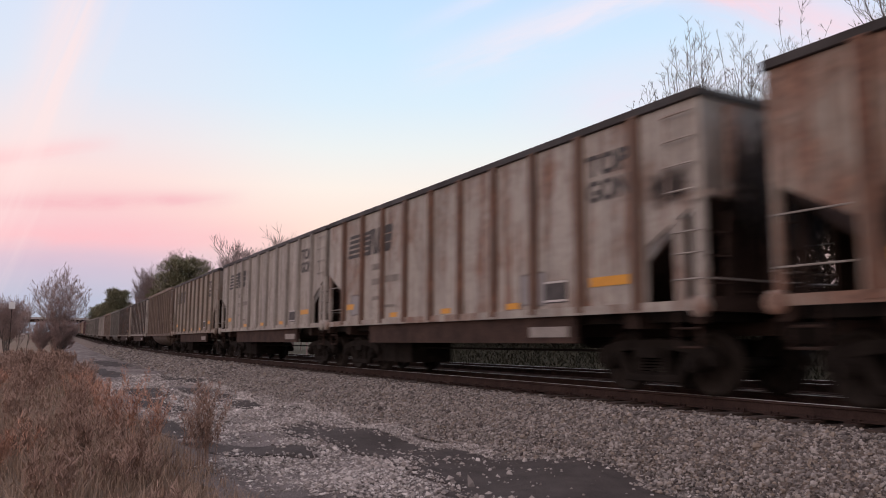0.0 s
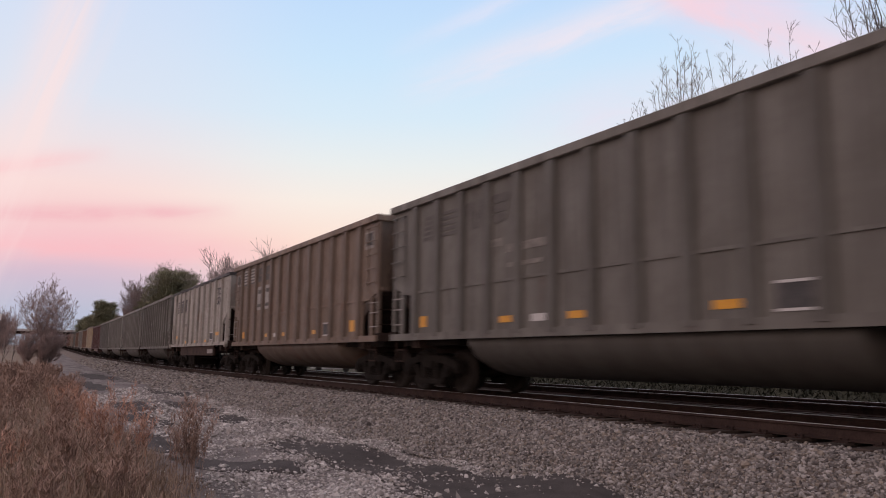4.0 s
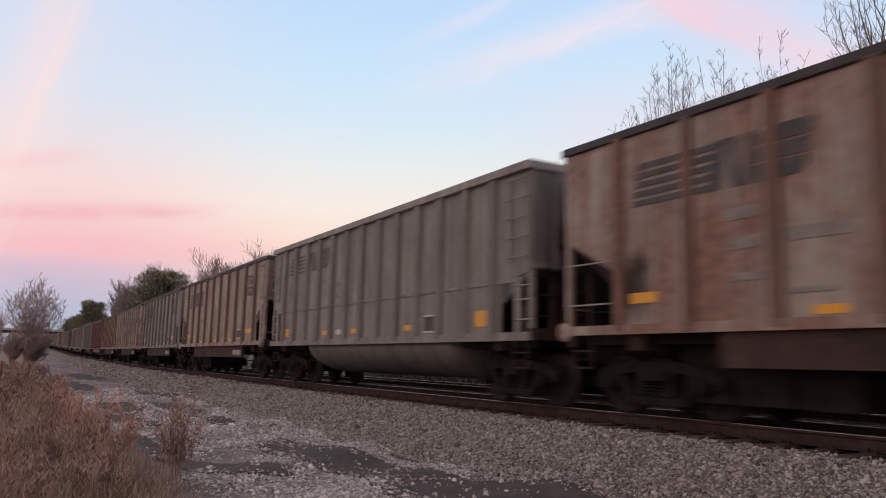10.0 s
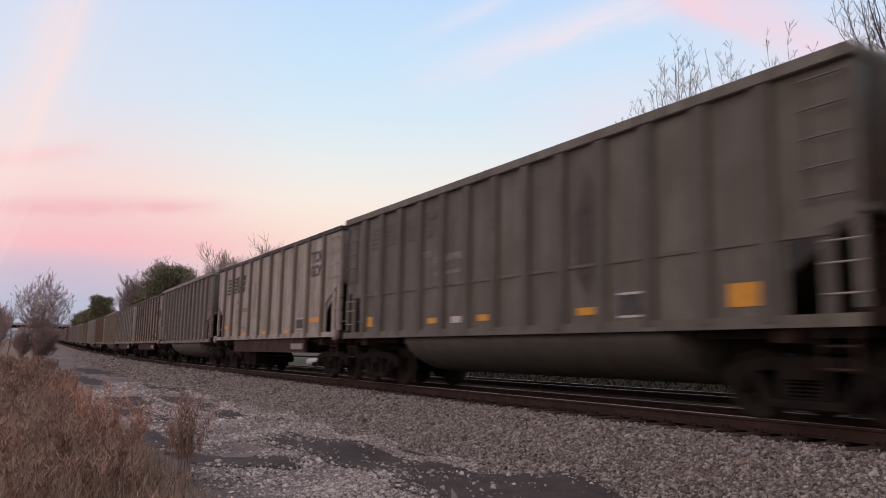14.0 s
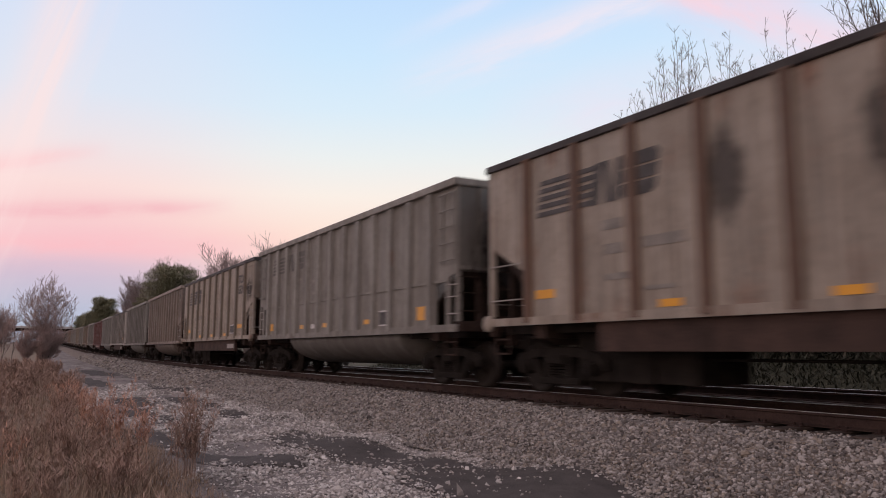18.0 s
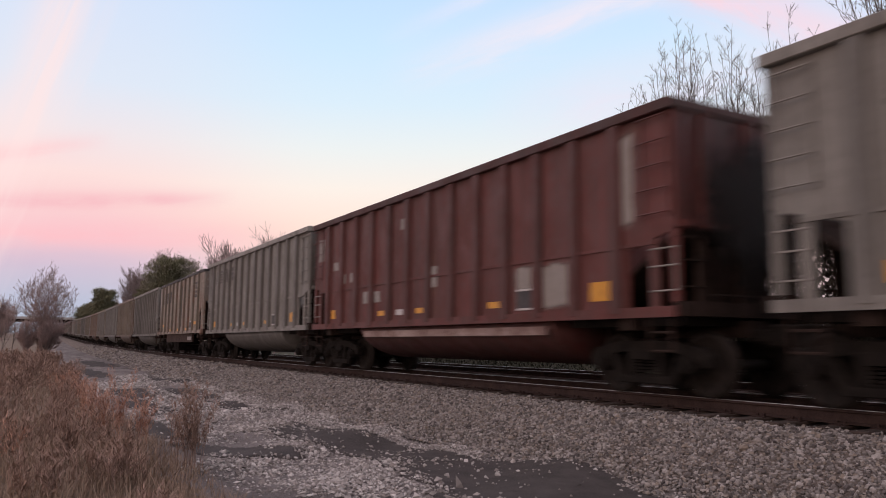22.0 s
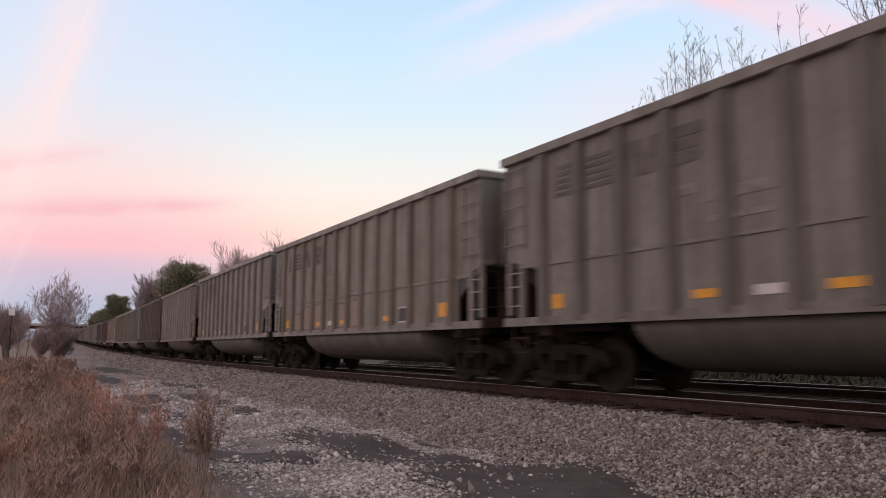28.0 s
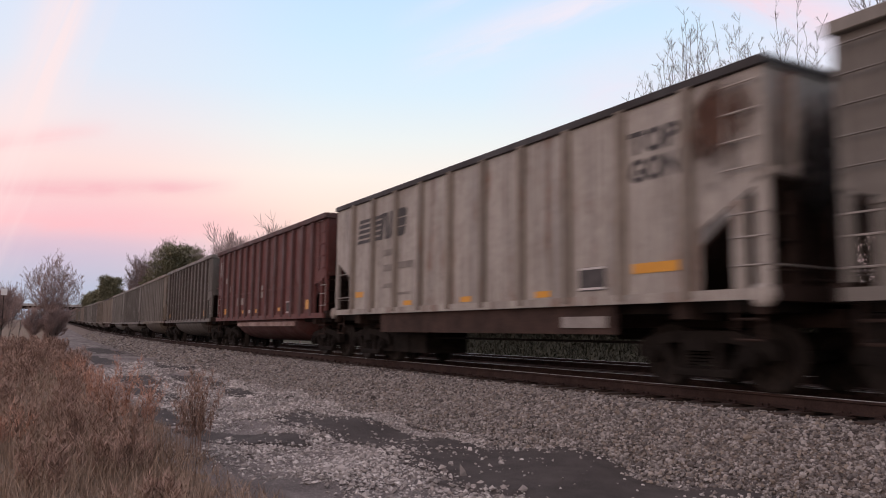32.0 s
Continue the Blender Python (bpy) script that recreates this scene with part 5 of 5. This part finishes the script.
# x, y, height, stems, spread, russet
WEEDS = ((-10.0, 2.25, 1.14, 20, 0.24, 0), (-11.6, 1.95, 0.98, 6, 0.12, 1), (-12.3, 1.72, 1.24, 7, 0.15, 1), (-13.2, 1.62, 1.30, 9, 0.2, 1), (-9.9, 1.45, 0.74, 9, 0.3, 0), (-10.4, 0.95, 0.82, 10, 0.3, 0),
         (-8.9, 1.2, 0.52, 13, 0.5, 0), (-14.2, 1.1, 1.0, 11, 0.3, 0), (-15.4, 1.6, 0.9, 9, 0.24, 1), (-8.2, 0.4, 0.66, 13, 0.5, 0), (-17.5, 1.4, 0.92, 14, 0.5, 0), (-21.0, 1.9, 0.94, 16, 0.6, 1), (-11.2, 1.35, 0.8, 8, 0.3, 0), (-12.6, 0.9, 0.98, 12, 0.35, 0),
         (-16.0, 0.3, 0.86, 16, 0.6, 0), (-25.0, 1.9, 1.08, 16, 0.7, 0), (-31.0, 2.2, 0.74, 14, 0.8, 0), (-22.0, 0.4, 1.01, 16, 0.7, 0), (-10.8, 0.1, 0.7, 9, 0.3, 1), (-36.0, 2.6, 0.83, 14, 0.9, 0),
         (-12.4, 0.35, 0.74, 12, 0.5, 0), (-7.2, 1.35, 0.39, 10, 0.4, 0), (-27.0, 0.9, 0.69, 16, 0.9, 0), (-29.5, -0.3, 0.74, 17, 1.0, 1), (-33.0, 1.0, 0.78, 17, 1.0, 0), (-35.5, -0.6, 0.83, 19, 1.2, 0),
         (-39.0, 1.6, 0.87, 19, 1.2, 0), (-41.0, 0.2, 0.92, 20, 1.3, 0), (-44.0, 2.2, 0.97, 20, 1.4, 0), (-46.0, 0.6, 1.01, 22, 1.5, 0), (-49.0, 2.6, 1.06, 22, 1.5, 0), (-51.0, 1.0, 1.1, 24, 1.6, 0),
         (-54.0, 3.2, 1.1, 24, 1.6, 0), (-53.0, -0.6, 1.1, 24, 1.8, 0), (-58.0, 1.6, 1.2, 24, 1.8, 0), (-47.0, -1.2, 1.01, 22, 1.6, 0))


def build_weeds():
    for i, (x, y, tall, stems, spread, russet) in enumerate(WEEDS):
        stalks, heads = weed_mesh(40 + i, tall, int(stems * 1.5), spread * 0.95, 70, max(1.0, -x / 16))
        ob = new("broom_grass" if russet else "dry_weed")
        tagged(part("stem", mesh_of("stem", *stalks, SEDGE if russet else WEED), None, ob), kind="stuff")
        part("seed_plume", mesh_of("seed_plume", *heads, SEDGE if russet else WEED), None, ob, "feathery dry seed heads")
        ob.location = (x, y, float(ground_z(x, y - MID_Y - float(bow(x)))) - 0.01)
        tagged(ob, "tall russet broom grass gone to seed" if russet else "dead brown weed with thin dry stems", "weed", "weeds beside the dirt track")


# ---- trees ----
BARK = mottled("grey_brown_bark", (0.075, 0.06, 0.052), (0.17, 0.14, 0.125), 1.6, 0.9)
TWIG = mottled("bare_twigs", (0.19, 0.145, 0.135), (0.32, 0.255, 0.245), 1.2, 0.9)
NEEDLE = straw_material("pine_needles", (0.18, 0.18, 0.115), (0.26, 0.25, 0.16))
BRUSH = mottled("brown_thicket_twigs", (0.23, 0.165, 0.15), (0.38, 0.285, 0.265), 1.2, 0.9)


class Limbs:
    """Collects tapered tubes."""

    def __init__(self):
        self.v, self.f, self.k = [], [], 0

    def tube(self, p, q, r0, r1, sides):
        d = (q - p).normalized()
        u = d.orthogonal().normalized()
        w2 = d.cross(u)
        for c, r in ((p, r0), (q, r1)):
            for i in range(sides):
                a = 2 * math.pi * i / sides
                self.v.append(tuple(c + (u * math.cos(a) + w2 * math.sin(a)) * r))
        for i in range(sides):
            j = (i + 1) % sides
            self.f.append((self.k + i, self.k + j, self.k + sides + j, self.k + sides + i))
        self.k += 2 * sides


def grow(rng, wood, twigs, p, d, length, r, level, deepest, upward, spread, least=0.008):
    steps = 4 if level == 0 else 3
    for s in range(steps):
        q = p + d * (length / steps)
        r = max(r, least)
        r1 = max(least * 0.7, r * (0.86 if level == 0 else 0.74))
        (wood if level < 2 else twigs).tube(p, q, r, r1, 6 if level == 0 else (5 if level == 1 else 3))
        p, r = q, r1
        d = (d + Vector((rng.gauss(0, 0.13), rng.gauss(0, 0.13), rng.gauss(0, 0.07) + upward * 0.12))).normalized()
        if level < deepest and (level > 0 or s > 0):
            for _ in range(2 if level < deepest - 1 else 3):
                a = rng.uniform(0, 2 * math.pi)
                side = d.orthogonal().normalized()
                side = Matrix.Rotation(a, 3, d) @ side
                out = (d * (1 - spread) + side * spread * rng.uniform(0.7, 1.3) + Vector((0, 0, upward * 0.3))).normalized()
                grow(rng, wood, twigs, p, out, length * rng.uniform(0.48, 0.72), r * 0.55, level + 1, deepest, upward, spread, least)
    if level < deepest:
        grow(rng, wood, twigs, p, d, length * 0.7, r, level + 1, deepest, upward, spread, least)


def bare_tree(name, label, seed, height, trunk, at, deepest=4, upward=0.5, spread=0.5, twig=None, stems=1, thick=0.022, category="tree", least=0.012):
    rng = random.Random(seed)
    wood, twigs = Limbs(), Limbs()
    for s in range(stems):
        lean = Vector((rng.gauss(0, 0.05), rng.gauss(0, 0.05), 1)) if stems == 1 else Vector((rng.gauss(0, 0.09), rng.gauss(0, 0.09), 1))
        grow(rng, wood, twigs, Vector((rng.gauss(0, 0.2), rng.gauss(0, 0.2), 0)) * (stems > 1), lean.normalized(), height * trunk, height * thick / stems ** 0.5, 0, deepest, upward, spread, least)
    tree = new(name)
    tagged(tree, label, category, "bare trees" if category == "tree" else "")
    part("trunk", mesh_of("trunk", wood.v, wood.f, BARK, True), None, tree)
    part("crown", mesh_of("crown", twigs.v, twigs.f, twig or TWIG, True), None, tree, "fine leafless twigs")
    top = max(v[2] for v in wood.v + twigs.v)
    tree.matrix_basis = Matrix.Translation(at) @ Matrix.Diagonal((height / top, height / top, height / top, 1))
    return tree


def pine_tree(seed, height, wide, at, low=0.42):
    rng = np.random.default_rng(seed)
    r2 = random.Random(seed)
    tree = new("pine_tree")
    tagged(tree, "dark green pine with a rounded uneven crown", "pine tree", "pines behind the train")
    wood = Limbs()
    p = Vector((0, 0, 0))
    for i in range(6):
        q = Vector((r2.gauss(0, 0.12), r2.gauss(0, 0.12), height * 0.93 * (i + 1) / 6))
        wood.tube(p, q, 0.26 * (1 - i / 7), 0.26 * (1 - (i + 1) / 7), 7)
        p = q
    V, F, k = [], [], 0
    for _ in range(250):
        t = r2.uniform(low, 0.98)
        u = (t - low) / (1 - low)
        reach = wide / 2 * (0.35 + 1.3 * u ** 0.7 * (1 - u) ** 0.42) * r2.uniform(0.35, 1.0)
        a = r2.uniform(0, 2 * math.pi)
        c = Vector((math.cos(a) * reach, math.sin(a) * reach, height * t + r2.gauss(0, 0.25)))
        if r2.random() < 0.4:
            wood.tube(Vector((0, 0, c.z - 0.35 * reach)), c, 0.06, 0.02, 4)
        m = 90
        place = np.array(c) + rng.normal(0, 1, (m, 3)) * np.array([0.55, 0.55, 0.32]) * (wide / 8)
        v, f = blades(place, rng.uniform(0.2, 0.5, m), rng.uniform(0.2, 2.0, m), np.full(m, 0.065), rng, 1)
        V.append(v)
        F.append(f + k)
        k += len(v)
    part("trunk", mesh_of("trunk", wood.v, wood.f, BARK, True), None, tree)
    part("crown", mesh_of("crown", np.concatenate(V), np.concatenate(F), NEEDLE), None, tree, "tufts of dark green needles")
    tree.location = at
    return tree


def leader_tree(label, seed, at, height, reach, leaders, limb_low=0.34, name="bare_tree", tone=None, thick=1.0):
    """A leafless tree with many straight upright leaders, short side twigs and small dry seed balls."""
    rng = random.Random(seed)
    wood, twigs, balls = Limbs(), Limbs(), Limbs()

    def ball(c, r):
        for e in range(2):
            balls.tube(c - Vector((0, 0, r * (1 - e))), c + Vector((0, 0, r * e)), r * (0.25 + 0.75 * e), r * (1 - 0.75 * e), 5)

    base = Vector((0, 0, 0))
    p, r = base, 0.011 * height
    for i in range(5):
        q = Vector((rng.gauss(0, 0.05), rng.gauss(0, 0.05), height * (0.1 + limb_low * 1.2 * (i + 1) / 5)))
        wood.tube(p, q, r, r * 0.86, 8)
        p, r = q, r * 0.86
    for k in range(leaders):
        a = 2.4 * k + rng.uniform(-0.5, 0.5)
        far = reach * math.sqrt((k + 0.5) / leaders)
        tip = Vector((math.cos(a) * far, math.sin(a) * far, height * (1.0 - 0.26 * (far / reach) ** 1.6) * rng.uniform(0.9, 1.0)))
        z0 = height * rng.uniform(limb_low, limb_low * 1.35)
        start = Vector((0, 0, z0))
        knee = Vector((tip.x * 0.62 + rng.gauss(0, 0.25), tip.y * 0.62 + rng.gauss(0, 0.25), z0 + (tip.z - z0) * 0.42))
        q0, r0 = start, 0.0036 * height * rng.uniform(0.8, 1.1)
        steps = 12
        for i in range(1, steps + 1):
            u = i / steps
            q1 = start * (1 - u) ** 2 + knee * 2 * u * (1 - u) + tip * u * u + Vector((rng.gauss(0, 0.055), rng.gauss(0, 0.055), 0))
            r1 = max(0.0075 * thick, 0.0036 * height * (1 - u) ** 1.1)
            (wood if i < 5 else twigs).tube(q0, q1, r0, r1, 5 if i < 5 else 4)
            d = (q1 - q0).normalized()
            if i > (4 if limb_low > 0.2 else 2):
                for _ in range(rng.choice((2, 3, 3, 4))):
                    side = Matrix.Rotation(rng.uniform(0, 6.28), 3, d) @ d.orthogonal().normalized()
                    w1 = (d * 0.75 + side * rng.uniform(0.5, 1.05) + Vector((0, 0, 0.2))).normalized()
                    long = rng.uniform(0.4, 1.3) * (1.3 - 0.7 * u)
                    c0 = q0.lerp(q1, rng.random())
                    c1 = c0 + w1 * long * 0.55
                    c2 = c1 + (w1 + Vector((0, 0, 0.45))).normalized() * long * 0.45
                    twigs.tube(c0, c1, 0.009 * thick, 0.0075 * thick, 3)
                    twigs.tube(c1, c2, 0.0075 * thick, 0.005 * thick, 3)
                    for _ in range(rng.choice((1, 2, 3))):
                        w2 = (w1 + Vector((rng.gauss(0, 0.5), rng.gauss(0, 0.5), 0.2))).normalized()
                        twigs.tube(c1, c1 + w2 * long * 0.45, 0.006 * thick, 0.0045 * thick, 3)
                    if rng.random() < 0.55 * (1.15 - u) + 0.08:
                        ball((c2 if rng.random() < 0.6 else c1) - Vector((0, 0, 0.05)), rng.uniform(0.018, 0.034))
            q0, r0 = q1, r1
    tree = new(name)
    tagged(tree, label, "shrub" if name == "shrub" else "tree", "" if name == "shrub" else "bare trees")
    part("trunk", mesh_of("trunk", wood.v, wood.f, tone or BARK, True), None, tree)
    part("crown", mesh_of("crown", twigs.v, twigs.f, tone or BARK, True), None, tree, "fine upright leafless twigs")
    tagged(part("seed_balls", mesh_of("seed_balls", balls.v, balls.f, tone or BARK, True), None, tree, "small dry seed balls"), kind="stuff")
    tree.location = at
    return tree


def stand(x, y, sink=0.1):
    return (x, y, float(ground_z(x, y - MID_Y - float(bow(x)))) - sink)


def build_trees():
    leader_tree("tall leafless tree with upright branches above the bank", 5, stand(-25.9, 29.2), 17.3, 2.1, 26)
    leader_tree("leafless tree with thin upright twigs and seed balls", 8, stand(-24.2, 30.7), 16.5, 2.0, 22)
    leader_tree("leafless tree with sparse upright twigs", 12, stand(-20.4, 29.5), 15.9, 2.4, 11)
    leader_tree("leafless tree with many fine twigs", 15, stand(-13.4, 26.8), 18.0, 2.6, 30)
    leader_tree("small leafless tree above the bank", 17, stand(-27.6, 27.7), 14.3, 1.1, 10)
    bare_tree("bare_tree", "leafless tree with a spindly top", 21, 18.2, 0.42, stand(-46.0, 38.9), 4, 0.5, 0.38)
    bare_tree("bare_tree", "leafless tree with a broad spreading crown", 9, 16.4, 0.26, stand(-106.0, 29.3), 4, 0.5, 0.42, least=0.016)
    bare_tree("bare_tree", "leafless tree with a broad crown", 31, 16.4, 0.28, stand(-105.0, 32.0), 4, 0.5, 0.42, least=0.016)
    bare_tree("bare_tree", "leafless tree with a broad crown", 36, 15.6, 0.28, stand(-105.5, 30.6), 4, 0.5, 0.42, least=0.016)
    bare_tree("bare_tree", "leafless tree with a broad spreading crown", 52, 17.6, 0.26, stand(-103.0, 34.6), 4, 0.4, 0.46, least=0.014)
    bare_tree("bare_tree", "leafless tree with pale twigs beside the pines", 54, 18.6, 0.26, stand(-150.0, 29.5), 4, 0.45, 0.42, least=0.018)
    bare_tree("bare_tree", "leafless tree beyond the pines", 33, 17.0, 0.30, stand(-158.0, 26.0), 4, 0.5, 0.36, least=0.022)
    bare_tree("bare_tree", "leafless tree beyond the pines", 35, 15.4, 0.30, stand(-160.0, 23.8), 4, 0.5, 0.36, least=0.022)
    pine_tree(2, 14.7, 8.2, stand(-127.5, 24.7))
    pine_tree(3, 11.0, 6.0, stand(-126.0, 29.0))
    pine_tree(4, 9.4, 4.2, stand(-133.0, 22.2))
    pine_tree(6, 12.6, 6.0, stand(-198.6, 23.3))
    pine_tree(7, 10.4, 7.0, stand(-222.0, 24.6))
    pine_tree(8, 9.4, 7.0, stand(-236.0, 23.6))
    leader_tree("tall bare brown shrub at the end of the dirt track", 41, stand(-60.0, 3.3), 7.0, 1.9, 46, 0.08, "shrub", BRUSH, 1.3)
    bare_tree("shrub", "dense reddish brown shrub in the dead grass", 43, 3.2, 0.22, stand(-59.0, 2.9), 4, 0.6, 0.34, BRUSH, 3, 0.016, "shrub", 0.006)
    bare_tree("shrub", "bare brown thicket beside the road", 44, 6.6, 0.3, stand(-92.0, 0.2), 3, 0.5, 0.42, BRUSH, 10, 0.02, "shrub", 0.011)
    bare_tree("shrub", "bare brown thicket beside the road", 45, 6.0, 0.3, stand(-96.0, -2.2), 3, 0.5, 0.42, BRUSH, 10, 0.02, "shrub", 0.011)
    bare_tree("sapling", "thin bare sapling in the dead grass", 47, 5.6, 0.5, stand(-70.0, 1.6), 2, 0.6, 0.25, BRUSH, 1, 0.008, "sapling", 0.012)
    bare_tree("sapling", "thin bare sapling in the dead grass", 48, 4.6, 0.5, stand(-66.0, 0.9), 2, 0.6, 0.25, BRUSH, 1, 0.008, "sapling", 0.012)
    rng = random.Random(77)
    # far wood that closes the view behind the line
    wood, twigs = Limbs(), Limbs()
    for i in range(40):
        x = -75 - 5.2 * i + rng.uniform(-3, 3)
        d = 13 + rng.uniform(0, 16) + 0.03 * i
        y = MID_Y + float(bow(x)) + d
        base = Vector(stand(x, y, 0.2))
        grow(rng, wood, twigs, base, Vector((rng.gauss(0, 0.06), rng.gauss(0, 0.06), 1)).normalized(), rng.uniform(2.4, 3.4), 0.13, 0, 3, 0.4, 0.5, 0.03)
    ob = new("far_wood", mesh_of("far_wood", wood.v + twigs.v, wood.f + [tuple(a + wood.k for a in f) for f in twigs.f], TWIG))
    tagged(ob, "belt of leafless brown wood along the line", "woods", kind="stuff")


# ---- road bridge, road and what stands by it ----
CONCRETE = mottled("weathered_concrete", (0.28, 0.265, 0.25), (0.46, 0.44, 0.42), 0.8, 0.9)
ROAD = mottled("pale_worn_road", (0.16, 0.155, 0.15), (0.24, 0.235, 0.23), 0.5, 0.9)
SIGN_WHITE = mottled("white_sign_paint", (0.55, 0.55, 0.55), (0.66, 0.66, 0.66), 2.0, 0.6)


def build_bridge():
    x0, x1 = -278.0, -266.0
    zb = 6.7
    deck = new("road_bridge")
    tagged(deck, "concrete road bridge crossing over the railway", "bridge")
    b = bmesh.new()
    box(b, x0, x1, -40, 75, zb + 0.75, zb + 1.0)
    part("deck", b, CONCRETE, deck)
    for i in range(5):
        b = bmesh.new()
        x = x0 + 1 + i * 2.5
        box(b, x - 0.2, x + 0.2, -40, 75, zb, zb + 0.747)
        part("girder", b, RUST, deck)
    for x in (x0 + 0.15, x1 - 0.15):
        b = bmesh.new()
        box(b, x - 0.14, x + 0.14, -40, 75, zb + 1.003, zb + 1.45)
        part("parapet", b, CONCRETE, deck)
    for y in (-22.0, -4.0, 10.0, 33.0, 52.0):
        b = bmesh.new()
        box(b, x0 + 0.4, x1 - 0.4, y - 0.5, y + 0.5, zb - 0.7, zb - 0.003)
        cap = part("pier_cap", b, CONCRETE, deck)
        for x in (x0 + 1.5, x0 + 6.0, x1 - 1.5):
            b = bmesh.new()
            rod(b, (x, y, -0.5), (x, y, zb - 0.703), 0.45, 10)
            part("pier_column", b, CONCRETE, cap)


def build_road():
    xs = np.concatenate([-np.geomspace(420, 30, 40)])
    v, f = [], []
    for i, x in enumerate(xs):
        c = -5.5 if x < -85 else -5.5 - 0.012 * (x + 85) ** 2
        for w2 in (-3.4, 3.4):
            y = c + w2
            v.append((x, y, float(ground_z(x, y - MID_Y - float(bow(x)))) + 0.06))
        if i:
            k = 2 * i
            f.append((k - 2, k - 1, k + 1, k))
    ob = new("road", mesh_of("road", v, f, ROAD))
    tagged(ob, "pale worn side road running towards the bridge", "road", kind="structure")
    sign = new("road_sign")
    tagged(sign, "white rectangular sign on a thin steel post", "road sign")
    b = bmesh.new()
    rod(b, (0, 0, -0.3), (0, 0, 5.4), 0.03, 6)
    part("post", b, STEEL, sign)
    b = bmesh.new()
    box(b, 0.05, 0.09, -0.28, 0.28, 4.8, 5.45)
    soften(b, 0.01)
    part("panel", b, SIGN_WHITE, sign)
    sign.location = stand(-88.0, 0.5, 0.0)


def build_parked_car():
    car = new("parked_car")
    tagged(car, "white parked hatchback with dark windows behind the tracks", "car")
    b = bmesh.new()
    sec = []
    for x, z0, z1, hw in ((-2.15, 0.45, 0.75, 0.70), (-2.0, 0.30, 0.90, 0.82), (-1.0, 0.26, 0.95, 0.88), (0.6, 0.26, 0.95, 0.88), (1.8, 0.28, 0.98, 0.86), (2.1, 0.35, 0.95, 0.78), (2.2, 0.5, 0.85, 0.70)):
        sec.append([(x, -hw, z0 + 0.1), (x, -hw * 0.9, z0), (x, hw * 0.9, z0), (x, hw, z0 + 0.1), (x, hw * 0.98, z1 - 0.1), (x, hw * 0.88, z1), (x, -hw * 0.88, z1), (x, -hw * 0.98, z1 - 0.1)])
    loft(b, sec)
    part("body", b, SIGN_WHITE, car, "white painted body", smooth=True)
    b = bmesh.new()
    loft(b, [[(x, -h, z), (x, h, z), (x, h * 0.86, z + t), (x, -h * 0.86, z + t)] for x, z, t, h in ((-0.95, 0.93, 0.03, 0.8), (-0.3, 0.93, 0.46, 0.78), (1.2, 0.93, 0.5, 0.78), (1.95, 0.94, 0.05, 0.76))])
    cabin = part("cabin", b, SIGN_WHITE, car)
    glass = mottled("dark_car_glass", (0.01, 0.011, 0.012), (0.025, 0.026, 0.028), 2.0, 0.1)
    for s in (-1, 1):
        for x0, x1 in ((-0.35, 0.42), (0.5, 1.3)):
            b = bmesh.new()
            loft(b, [[(x0, s * 0.792, 1.0), (x1, s * 0.792, 1.0), (x1, s * 0.735, 1.36), (x0 + 0.12, s * 0.735, 1.36)], [(x0, s * 0.76, 1.0), (x1, s * 0.76, 1.0), (x1, s * 0.70, 1.36), (x0 + 0.12, s * 0.70, 1.36)]])
            part("side_window", b, glass, cabin)
    tyre = mottled("tyre_rubber", (0.012, 0.012, 0.012), (0.03, 0.03, 0.03), 6.0, 0.9)
    for x in (-1.3, 1.35):
        for s in (-1, 1):
            b = bmesh.new()
            rod(b, (x, s * 0.70, 0.31), (x, s * 0.88, 0.31), 0.31, 18)
            w1 = part("wheel", b, tyre, car)
            b = bmesh.new()
            rod(b, (x, s * 0.87, 0.31), (x, s * 0.892, 0.31), 0.19, 14)
            part("rim", b, STEEL, w1)
    car.matrix_basis = Matrix.Translation(stand(-71.0, 29.3, -0.02)) @ Matrix.Rotation(radians(66), 4, "Z")


build_patches()
build_stones()
build_grass()
build_thicket()
build_weeds()
build_trees()
build_bridge()
build_road()
build_parked_car()
motions()
